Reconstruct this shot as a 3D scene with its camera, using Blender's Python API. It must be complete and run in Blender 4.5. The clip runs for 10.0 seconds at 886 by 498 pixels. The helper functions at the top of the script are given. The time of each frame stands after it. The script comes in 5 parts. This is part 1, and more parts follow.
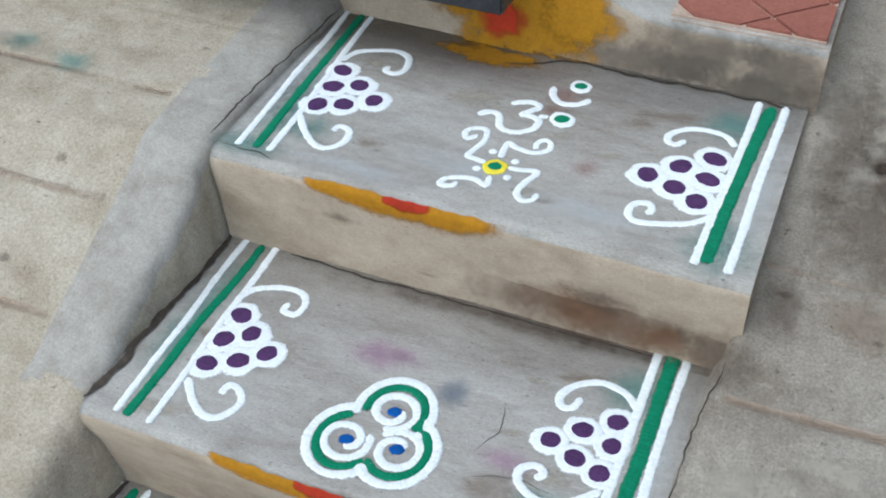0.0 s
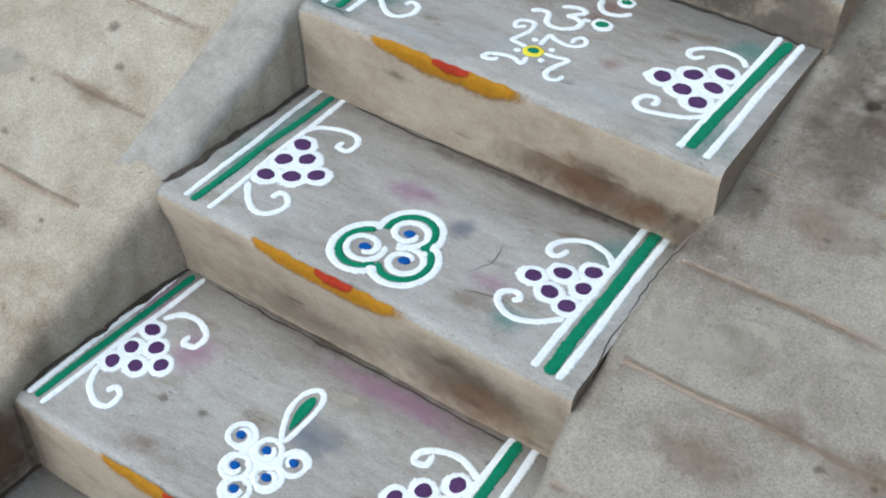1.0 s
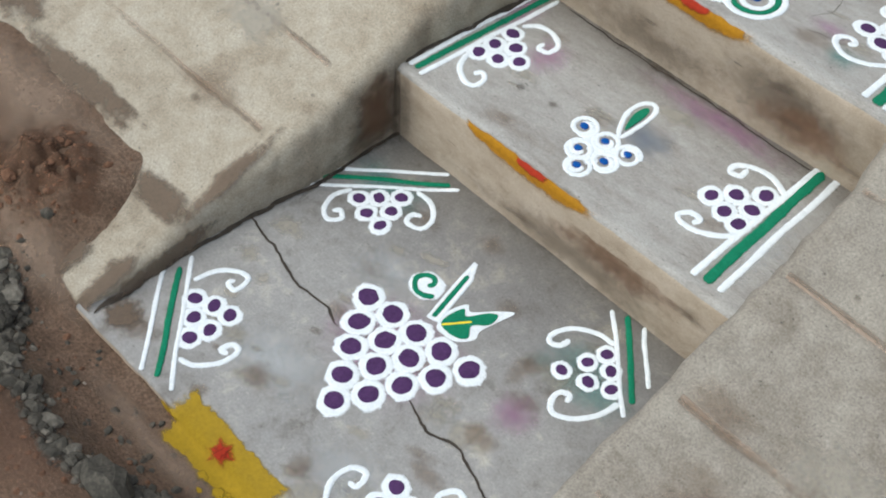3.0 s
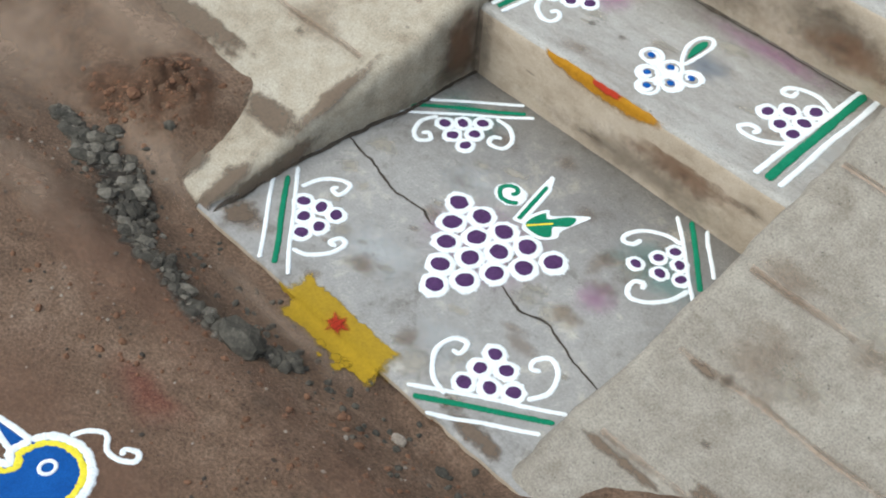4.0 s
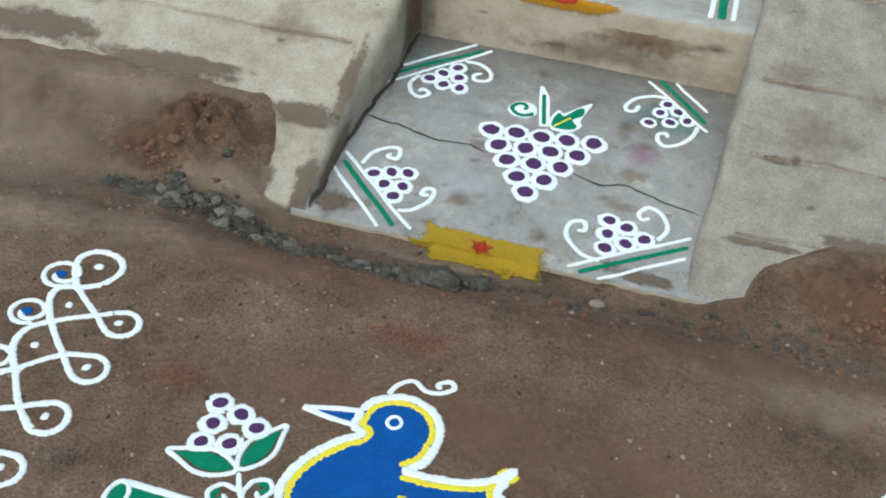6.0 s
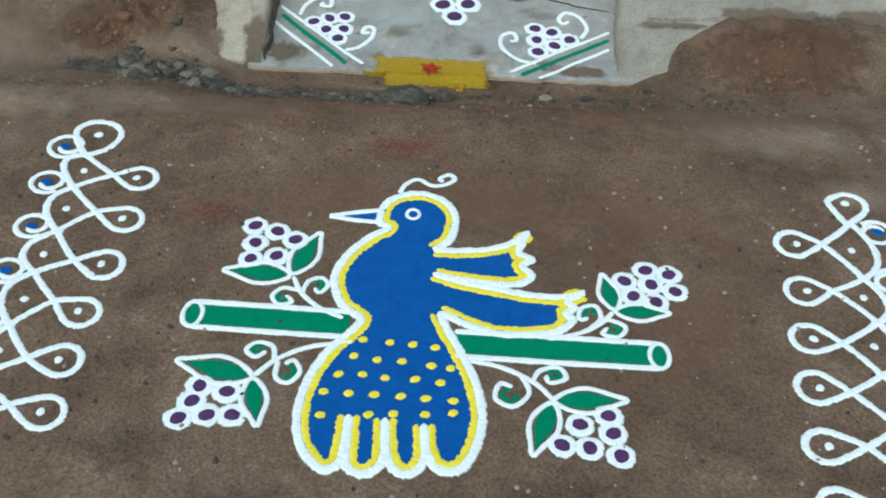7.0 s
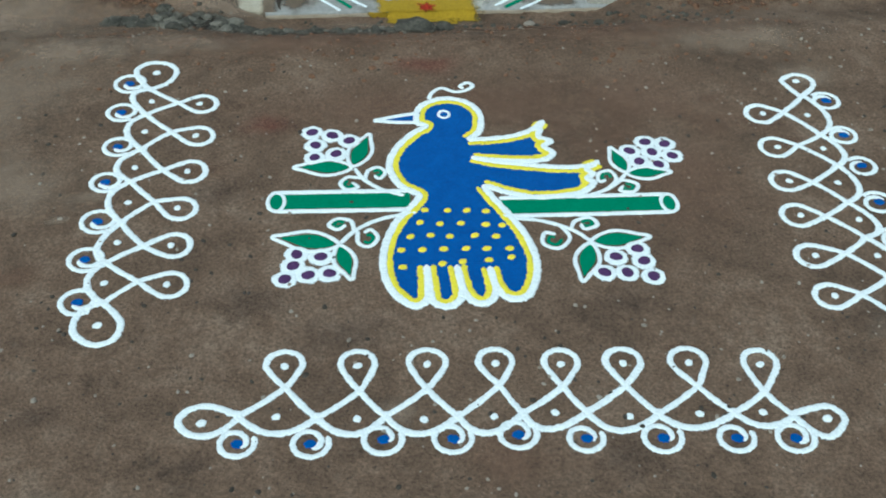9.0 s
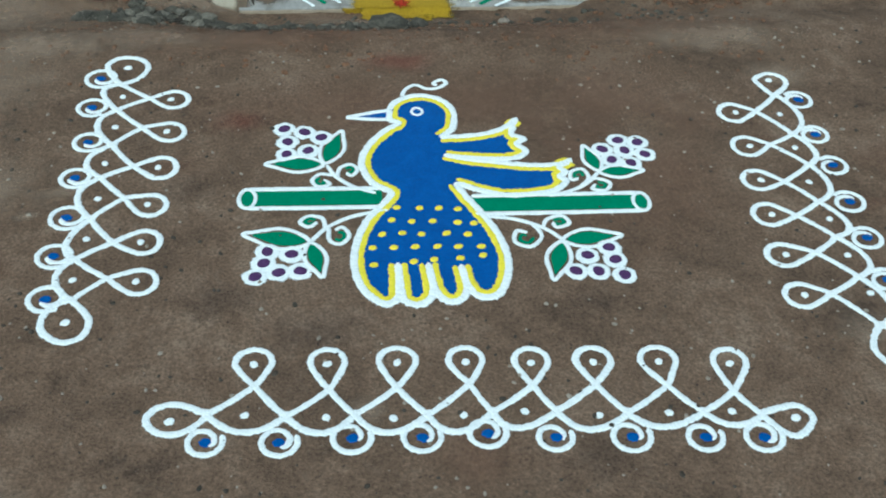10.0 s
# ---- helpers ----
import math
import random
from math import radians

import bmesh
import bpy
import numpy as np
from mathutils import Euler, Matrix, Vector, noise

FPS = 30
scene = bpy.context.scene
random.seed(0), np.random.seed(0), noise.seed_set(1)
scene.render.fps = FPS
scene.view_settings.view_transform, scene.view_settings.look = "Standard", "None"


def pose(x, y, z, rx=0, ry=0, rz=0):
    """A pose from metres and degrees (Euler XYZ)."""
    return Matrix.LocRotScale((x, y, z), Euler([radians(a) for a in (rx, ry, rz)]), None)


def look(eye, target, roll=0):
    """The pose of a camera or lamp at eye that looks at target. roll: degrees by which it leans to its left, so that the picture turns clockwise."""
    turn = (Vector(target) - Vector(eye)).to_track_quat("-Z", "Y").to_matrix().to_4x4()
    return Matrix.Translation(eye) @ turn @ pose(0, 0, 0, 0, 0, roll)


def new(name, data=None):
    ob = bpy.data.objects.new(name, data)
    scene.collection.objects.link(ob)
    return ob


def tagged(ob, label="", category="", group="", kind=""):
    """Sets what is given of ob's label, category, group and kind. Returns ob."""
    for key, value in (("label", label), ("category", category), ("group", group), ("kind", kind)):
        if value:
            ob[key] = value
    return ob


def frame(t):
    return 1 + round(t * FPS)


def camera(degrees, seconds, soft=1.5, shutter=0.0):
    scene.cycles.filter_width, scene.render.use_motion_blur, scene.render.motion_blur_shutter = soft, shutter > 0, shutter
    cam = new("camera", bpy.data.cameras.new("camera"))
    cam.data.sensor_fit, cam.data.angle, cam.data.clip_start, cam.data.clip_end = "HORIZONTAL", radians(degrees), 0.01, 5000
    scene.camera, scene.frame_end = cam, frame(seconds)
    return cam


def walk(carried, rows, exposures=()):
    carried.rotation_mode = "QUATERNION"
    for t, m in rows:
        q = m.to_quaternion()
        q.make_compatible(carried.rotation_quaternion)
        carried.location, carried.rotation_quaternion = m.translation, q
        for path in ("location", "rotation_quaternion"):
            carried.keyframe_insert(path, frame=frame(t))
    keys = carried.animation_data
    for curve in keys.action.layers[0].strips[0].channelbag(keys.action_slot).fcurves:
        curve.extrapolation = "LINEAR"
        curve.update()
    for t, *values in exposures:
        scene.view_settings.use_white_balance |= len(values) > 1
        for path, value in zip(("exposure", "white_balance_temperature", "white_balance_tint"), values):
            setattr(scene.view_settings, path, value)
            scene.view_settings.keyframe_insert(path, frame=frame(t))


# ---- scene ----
cam = camera(41.2, 10.0, soft=1.9)
PATH = [
    (0, (0.417, 1.425, 1.551), (-0.162, 2.841, 0.262), 0.1),
    (0.5, (0.533, 1.333, 1.542), (-0.163, 2.711, 0.27), 0.0),
    (1, (0.706, 1.177, 1.574), (-0.05, 2.494, 0.272), 4.7),
    (1.5, (0.704, 1.172, 1.551), (-0.105, 2.378, 0.176), 8.1),
    (2, (0.701, 1.181, 1.53), (-0.13, 2.235, 0.046), 8.2),
    (2.5, (0.7, 1.053, 1.558), (-0.105, 2.04, 0.016), 8.1),
    (3, (0.739, 0.671, 1.574), (-0.118, 1.702, 0.089), 8.0),
    (3.2, (0.778, 0.607, 1.579), (-0.111, 1.631, 0.108), 6.6),
    (4.3, (0.881, 0.071, 1.475), (-0.022, 1.264, 0.147), 10.9),
    (4.5, (0.811, -0.071, 1.462), (-0.063, 1.205, 0.195), 10.2),
    (5, (0.677, -0.341, 1.495), (-0.178, 0.98, 0.262), 6.3),
    (5.2, (0.625, -0.378, 1.465), (-0.204, 0.965, 0.237), 7.0),
    (6.3, (0.062, -0.649, 1.44), (-0.09, 0.848, 0.122), 2.4),
    (6.5, (0.012, -0.717, 1.446), (-0.076, 0.763, 0.104), 1.2),
    (7, (-0.072, -0.916, 1.44), (-0.073, 0.533, 0.061), 2.6),
    (7.5, (-0.154, -1.142, 1.451), (-0.147, 0.279, 0.044), 2.5),
    (8, (-0.285, -1.266, 1.455), (-0.182, 0.153, 0.049), 1.2),
    (8.5, (-0.374, -1.352, 1.479), (-0.204, 0.102, 0.116), 1.3),
    (9, (-0.373, -1.364, 1.48), (-0.19, 0.108, 0.139), 2.4),
    (9.5, (-0.359, -1.363, 1.478), (-0.151, 0.102, 0.133), 3.1),
    (10, (-0.356, -1.358, 1.482), (-0.14, 0.105, 0.135), 3.5),
]
EXPOSURES = [
    (0, 0.14, 5780, 8),
    (1, 0.12, 5800, 8),
    (2, 0.02, 5880, 8),
    (2.5, -0.06, 5950, 9),
    (3, 0.12, 6220, 9),
    (4.5, 0.33, 6110, 6),
    (5.2, 0.17, 5980, 4),
    (6.5, 0.11, 5880, 0),
    (7.5, -0.02, 5680, -5),
    (10, -0.01, 5610, -7),
]
walk(cam, [(t, look(eye, target, roll)) for t, eye, target, roll in PATH], EXPOSURES)

from mathutils.geometry import tessellate_polygon

# ---- light: open shade under a bright overcast sky ----
world = bpy.data.worlds.new("sky")
scene.world = world
world.use_nodes = True
wn = world.node_tree
sky = wn.nodes.new("ShaderNodeTexSky")
sky.sky_type, sky.sun_disc = "NISHITA", False
sky.sun_elevation, sky.sun_rotation = radians(58), radians(215)
sky.air_density, sky.dust_density = 1.0, 3.0
wn.links.new(sky.outputs[0], wn.nodes["Background"].inputs[0])
wn.nodes["Background"].inputs[1].default_value = 0.115
sun_data = bpy.data.lights.new("sun", "SUN")
sun_data.energy, sun_data.angle, sun_data.color = 2.7, radians(100), (0.95, 0.98, 0.90)
sun = new("sun", sun_data)
sun.matrix_world = look((-1.6, -4.6, 6.4), (0, 1, 0))


# ---- materials ----
def surface(name, colours, scale=6.0, fine=90.0, rough=0.85, bump=0.15, grain=0.25, specks=0.0, stretch=(1, 1, 1), dist=0.004, speck_colour=(0.05, 0.045, 0.04), pale=0.0, pale_colour=(0.52, 0.49, 0.44)):
    """A rough mineral surface: broad patches of the colours, fine grain, specks and relief, in world metres."""
    m = bpy.data.materials.new(name)
    m.use_nodes = True
    t = m.node_tree
    b = t.nodes["Principled BSDF"]
    geo = t.nodes.new("ShaderNodeNewGeometry")
    mp = t.nodes.new("ShaderNodeMapping")
    mp.inputs["Scale"].default_value = stretch
    t.links.new(geo.outputs["Position"], mp.inputs["Vector"])

    def noise_node(sc, detail=6.0, roughness=0.6, warp=0.0):
        n = t.nodes.new("ShaderNodeTexNoise")
        n.inputs["Scale"].default_value, n.inputs["Detail"].default_value = sc, detail
        n.inputs["Roughness"].default_value, n.inputs["Distortion"].default_value = roughness, warp
        t.links.new(mp.outputs[0], n.inputs["Vector"])
        return n

    broad, mid, tiny = noise_node(scale, 5, 0.62, 0.6), noise_node(scale * 4.3, 6, 0.65, 0.3), noise_node(fine, 4, 0.7)
    ramp = t.nodes.new("ShaderNodeValToRGB")
    e = ramp.color_ramp.elements
    e[0].position, e[0].color = 0.34, (*colours[0], 1)
    e[1].position, e[1].color = 0.66, (*colours[-1], 1)
    for i, c in enumerate(colours[1:-1]):
        k = e.new(0.34 + 0.32 * (i + 1) / (len(colours) - 1))
        k.color = (*c, 1)
    mix = t.nodes.new("ShaderNodeMath")
    mix.operation = "MULTIPLY_ADD"
    mix.inputs[1].default_value = 0.45
    half = t.nodes.new("ShaderNodeMath")
    half.operation = "MULTIPLY"
    half.inputs[1].default_value = 0.55
    t.links.new(broad.outputs["Fac"], half.inputs[0])
    t.links.new(mid.outputs["Fac"], mix.inputs[0])
    t.links.new(half.outputs[0], mix.inputs[2])
    t.links.new(mix.outputs[0], ramp.inputs[0])
    gr = t.nodes.new("ShaderNodeMapRange")
    gr.inputs["From Min"].default_value, gr.inputs["From Max"].default_value = 0.3, 0.7
    gr.inputs["To Min"].default_value, gr.inputs["To Max"].default_value = 1 - grain, 1 + grain
    t.links.new(tiny.outputs["Fac"], gr.inputs["Value"])
    mul = t.nodes.new("ShaderNodeVectorMath")
    mul.operation = "SCALE"
    t.links.new(ramp.outputs[0], mul.inputs[0])
    t.links.new(gr.outputs[0], mul.inputs["Scale"])
    out = mul.outputs[0]
    if specks:
        sp = noise_node(fine * 0.42, 3, 0.75)
        pick = t.nodes.new("ShaderNodeMapRange")
        pick.inputs["From Min"].default_value, pick.inputs["From Max"].default_value = 0.64, 0.72
        pick.inputs["To Max"].default_value = specks
        t.links.new(sp.outputs["Fac"], pick.inputs["Value"])
        blend = t.nodes.new("ShaderNodeMix")
        blend.data_type = "RGBA"
        blend.inputs["B"].default_value = (*speck_colour, 1)
        t.links.new(pick.outputs[0], blend.inputs["Factor"])
        t.links.new(out, blend.inputs["A"])
        out = blend.outputs["Result"]
    if pale:
        for sc, lo, hi, part in ((fine * 0.55, 0.62, 0.70, 1.0), (scale * 5.5, 0.56, 0.70, 0.55)):
            fleck = noise_node(sc, 5, 0.72, 0.8)
            pick = t.nodes.new("ShaderNodeMapRange")
            pick.inputs["From Min"].default_value, pick.inputs["From Max"].default_value = lo, hi
            pick.inputs["To Max"].default_value = pale * part
            t.links.new(fleck.outputs["Fac"], pick.inputs["Value"])
            blend = t.nodes.new("ShaderNodeMix")
            blend.data_type = "RGBA"
            blend.inputs["B"].default_value = (*pale_colour, 1)
            t.links.new(pick.outputs[0], blend.inputs["Factor"])
            t.links.new(out, blend.inputs["A"])
            out = blend.outputs["Result"]
    t.links.new(out, b.inputs["Base Color"])
    b.inputs["Roughness"].default_value = rough
    b.inputs["Specular IOR Level"].default_value = 0.25
    add = t.nodes.new("ShaderNodeMath")
    add.operation = "MULTIPLY_ADD"
    add.inputs[1].default_value = 0.5
    t.links.new(tiny.outputs["Fac"], add.inputs[0])
    t.links.new(mid.outputs["Fac"], add.inputs[2])
    bp = t.nodes.new("ShaderNodeBump")
    bp.inputs["Strength"].default_value, bp.inputs["Distance"].default_value = bump, dist
    t.links.new(add.outputs[0], bp.inputs["Height"])
    t.links.new(bp.outputs[0], b.inputs["Normal"])
    return m


def stain_material(name, colour, edge=0.5, scale=40.0, strength=1.0, soft=0.35, rough=0.9, base=None):
    """A film of dust or dirt whose cover thins out raggedly towards its rim."""
    m = base or surface(name, [[c * 0.8 for c in colour], colour], 20, 150, rough, 0.2, 0.15)
    t = m.node_tree
    b = t.nodes["Principled BSDF"]
    attr = t.nodes.new("ShaderNodeAttribute")
    attr.attribute_name = "cover"
    geo = t.nodes.new("ShaderNodeNewGeometry")
    n = t.nodes.new("ShaderNodeTexNoise")
    n.inputs["Scale"].default_value, n.inputs["Detail"].default_value, n.inputs["Roughness"].default_value = scale, 7, 0.68
    t.links.new(geo.outputs["Position"], n.inputs["Vector"])
    shift = t.nodes.new("ShaderNodeMath")
    shift.operation = "MULTIPLY_ADD"
    shift.inputs[1].default_value, shift.inputs[2].default_value = edge * 2, -edge
    t.links.new(n.outputs["Fac"], shift.inputs[0])
    add = t.nodes.new("ShaderNodeMath")
    add.operation = "ADD"
    t.links.new(attr.outputs["Fac"], add.inputs[0])
    t.links.new(shift.outputs[0], add.inputs[1])
    mr = t.nodes.new("ShaderNodeMapRange")
    mr.interpolation_type = "SMOOTHSTEP"
    mr.inputs["From Min"].default_value, mr.inputs["From Max"].default_value = 0.5 - soft, 0.5 + soft
    mr.inputs["To Max"].default_value = strength
    t.links.new(add.outputs[0], mr.inputs["Value"])
    clear = t.nodes.new("ShaderNodeBsdfTransparent")
    mix = t.nodes.new("ShaderNodeMixShader")
    t.links.new(mr.outputs[0], mix.inputs[0])
    t.links.new(clear.outputs[0], mix.inputs[1])
    t.links.new(b.outputs[0], mix.inputs[2])
    t.links.new(mix.outputs[0], t.nodes["Material Output"].inputs[0])
    return m


def powder(base):
    """Strewn powder: solid in the middle of a stroke, grainy and broken along its rims."""
    return stain_material("", None, 1.15, 620, 1.0, 0.13, base=base)


TREAD = surface("worn_cement", [(0.245, 0.222, 0.196), (0.325, 0.308, 0.282), (0.39, 0.378, 0.352)], 6.5, 280, 0.8, 0.40, 0.22, 0.8, (0.7, 2.0, 1), pale=0.42)
SLAB = surface("stone_slab", [(0.17, 0.155, 0.14), (0.26, 0.25, 0.235), (0.30, 0.29, 0.275), (0.43, 0.40, 0.345)], 7.5, 220, 0.75, 0.2, 0.15, 0.4, pale=0.42)
RAMP = surface("sandy_cement", [(0.245, 0.200, 0.145), (0.350, 0.305, 0.235), (0.415, 0.375, 0.305)], 5.0, 260, 0.9, 0.5, 0.27, 0.7, pale=0.35, pale_colour=(0.55, 0.47, 0.38))
RAMP_GREY = surface("grey_cement", [(0.185, 0.158, 0.125), (0.255, 0.228, 0.19), (0.325, 0.295, 0.245)], 6.0, 260, 0.9, 0.55, 0.29, 0.8, pale=0.35, pale_colour=(0.46, 0.42, 0.36))
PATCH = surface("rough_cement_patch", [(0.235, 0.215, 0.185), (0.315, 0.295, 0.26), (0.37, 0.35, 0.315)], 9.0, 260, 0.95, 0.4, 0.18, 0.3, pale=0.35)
SOIL = surface("damp_soil", [(0.074, 0.047, 0.031), (0.138, 0.088, 0.058), (0.195, 0.134, 0.094)], 4.2, 170, 0.95, 0.8, 0.46, 0.75, dist=0.009, pale=0.16, pale_colour=(0.34, 0.27, 0.21), speck_colour=(0.03, 0.022, 0.018))
CLOD = surface("red_soil_clod", [(0.11, 0.055, 0.03), (0.19, 0.10, 0.06)], 25, 160, 0.95, 0.6, 0.3)
STONE = surface("grey_gravel", [(0.026, 0.024, 0.019), (0.060, 0.054, 0.043), (0.125, 0.110, 0.086)], 30, 200, 0.85, 0.4, 0.2)
GREY_STONE = surface("grey_chip", [(0.075, 0.068, 0.055), (0.14, 0.125, 0.10), (0.22, 0.20, 0.165)], 40, 200, 0.85, 0.4, 0.2)
PALE_STONE = surface("pale_pebble", [(0.17, 0.14, 0.11), (0.33, 0.28, 0.23)], 60, 200, 0.85, 0.3, 0.2)
CRACK = surface("crack_dirt", [(0.035, 0.03, 0.024), (0.075, 0.06, 0.048)], 30, 150, 1.0, 0.5, 0.3)
RISER = surface("stained_riser", [(0.30, 0.235, 0.172), (0.40, 0.325, 0.245), (0.47, 0.39, 0.31)], 5.0, 240, 0.85, 0.22, 0.14, 0.4, (1, 1, 1.6), pale=0.25, pale_colour=(0.56, 0.47, 0.37))
WHITE = powder(surface("white_powder", [(0.68, 0.72, 0.73), (0.83, 0.86, 0.87)], 90, 420, 1.0, 0.6, 0.12, dist=0.002))
GREEN = powder(surface("green_powder", [(0.006, 0.15, 0.075), (0.012, 0.20, 0.105)], 50, 420, 1.0, 0.5, 0.22, dist=0.002))
PURPLE = powder(surface("purple_powder", [(0.050, 0.021, 0.072), (0.088, 0.038, 0.118)], 50, 420, 1.0, 0.5, 0.22, dist=0.002))
BLUE = powder(surface("blue_powder", [(0.004, 0.058, 0.24), (0.008, 0.088, 0.33)], 30, 420, 1.0, 0.5, 0.18, dist=0.002))
YELLOW = powder(surface("yellow_powder", [(0.68, 0.56, 0.03), (0.80, 0.68, 0.06)], 50, 420, 1.0, 0.5, 0.15, dist=0.002))
TURMERIC = stain_material("turmeric_paste", (0.40, 0.180, 0.006), 0.55, 70, 0.95, 0.34)
TURMERIC_BRIGHT = stain_material("turmeric_powder", (0.40, 0.255, 0.014), 0.75, 60, 0.88, 0.26)
TURMERIC_WASH = stain_material("turmeric_wash", (0.42, 0.20, 0.010), 0.55, 45, 0.95, 0.26)
VERMILION_WASH = stain_material("vermilion_wash", (0.50, 0.045, 0.018), 0.4, 60, 0.9, 0.32)
VERMILION = stain_material("vermilion_powder", (0.38, 0.032, 0.012), 0.7, 90, 0.9, 0.3)
DARK_FILM = stain_material("dark_brown_film", (0.12, 0.088, 0.063), 0.8, 30, 0.42, 0.42)
MUD_SHADE = stain_material("damp_mud_shade_film", (0.165, 0.12, 0.085), 0.8, 24, 0.8, 0.25)
GROOVE_DIRT = stain_material("groove_dirt", (0.25, 0.185, 0.135), 0.5, 60, 0.5, 0.35)
GROOVE_PALE = stain_material("groove_pale_dust", (0.45, 0.335, 0.25), 0.5, 60, 0.55, 0.35)
RED_SOIL = stain_material("red_soil_film", (0.130, 0.070, 0.042), 0.9, 26, 0.78, 0.35)
PALE_FILM = stain_material("pale_lime_film", (0.44, 0.40, 0.33), 0.85, 34, 0.5, 0.3)
BROWN_FILM = stain_material("brown_dust_film", (0.24, 0.165, 0.11), 0.9, 26, 0.34, 0.42)
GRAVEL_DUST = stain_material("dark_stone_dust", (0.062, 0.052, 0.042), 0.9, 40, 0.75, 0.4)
DARK_SOIL = stain_material("dark_soil_smudge", (0.062, 0.044, 0.036), 0.9, 30, 0.26, 0.45)
RISER_DIRT = stain_material("grey_riser_dirt", (0.16, 0.135, 0.108), 0.8, 28, 0.62, 0.42)
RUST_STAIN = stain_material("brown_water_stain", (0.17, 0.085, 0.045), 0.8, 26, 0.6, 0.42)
WARM_SOIL = stain_material("reddish_soil_film", (0.205, 0.118, 0.078), 0.9, 9, 0.48, 0.5)
SAND_FILM = stain_material("pale_sandy_soil", (0.30, 0.215, 0.155), 0.7, 14, 0.65, 0.5)
TEAL_DUST = stain_material("teal_powder_dust", (0.12, 0.30, 0.27), 0.5, 25, 0.5, 0.5)
PINK_DUST = stain_material("pink_powder_dust", (0.42, 0.17, 0.34), 0.6, 30, 0.36, 0.5)
WHITE_DUST = stain_material("white_powder_dust", (0.6, 0.62, 0.62), 0.6, 45, 0.4, 0.5)
BLUE_DUST = stain_material("blue_powder_dust", (0.17, 0.21, 0.27), 0.5, 30, 0.5, 0.5)
RED_DUST = stain_material("red_powder_dust", (0.28, 0.06, 0.045), 0.5, 30, 0.28, 0.5)
GRANITE = surface("dark_granite", [(0.02, 0.021, 0.024), (0.045, 0.047, 0.052)], 60, 300, 0.4, 0.05, 0.3)
TILE = surface("red_floor_tile", [(0.22, 0.075, 0.055), (0.30, 0.115, 0.085)], 12, 160, 0.6, 0.1, 0.2, 0.3)
GROUT = surface("pale_grout", [(0.36, 0.27, 0.21), (0.46, 0.36, 0.29)], 25, 200, 0.9, 0.3, 0.15)
PLASTER = surface("wall_plaster", [(0.42, 0.38, 0.31), (0.52, 0.48, 0.40)], 3, 120, 0.9, 0.2, 0.08)

rng = random.Random(7)


# ---- small builders ----
def mesh_object(name, verts, faces, material, parent=None, label="", origin=(0, 0, 0), smooth=True):
    o = Vector(origin)
    me = bpy.data.meshes.new(name)
    me.from_pydata([Vector(v) - o for v in verts], [], faces)
    for m in material if isinstance(material, (list, tuple)) else [material]:
        me.materials.append(m)
    if smooth:
        me.polygons.foreach_set("use_smooth", [True] * len(me.polygons))
    me.update()
    ob = new(name, me)
    if parent:
        ob.parent = parent
        ob.location = o - base_of(parent)
    else:
        ob.location = o
    return tagged(ob, label)


def base_of(ob):
    return ob.location + ob.parent.location if ob.parent else ob.location.copy()


def thing(name, origin, label, category, group="", kind=""):
    ob = new(name)
    ob.empty_display_size = 0.05
    ob.location = origin
    return tagged(ob, label, category, group, kind)


def curve_through(points, per=10, closed=False):
    """A smooth line through a few points."""
    p = [Vector((x, y)) for x, y in points]
    n, out = len(p), []
    for i in range(n if closed else n - 1):
        if closed:
            a, b, c, d = p[i - 1], p[i], p[(i + 1) % n], p[(i + 2) % n]
        else:
            a, b, c, d = p[max(i - 1, 0)], p[i], p[i + 1], p[min(i + 2, n - 1)]
        for k in range(per):
            t = k / per
            out.append(0.5 * (2 * b + (c - a) * t + (2 * a - 5 * b + 4 * c - d) * t * t + (3 * b - a - 3 * c + d) * t ** 3))
    if not closed:
        out.append(p[-1])
    return out


def resampled(line, step, closed=False):
    line = list(line) + ([line[0]] if closed else [])
    lengths = [0.0]
    for a, b in zip(line, line[1:]):
        lengths.append(lengths[-1] + (b - a).length)
    total = lengths[-1]
    count = max(2, int(total / step))
    out, j = [], 0
    for k in range(count if closed else count + 1):
        s = total * k / count
        while j < len(lengths) - 2 and lengths[j + 1] < s:
            j += 1
        f = (s - lengths[j]) / max(lengths[j + 1] - lengths[j], 1e-9)
        out.append(line[j].lerp(line[j + 1], min(max(f, 0), 1)))
    return out


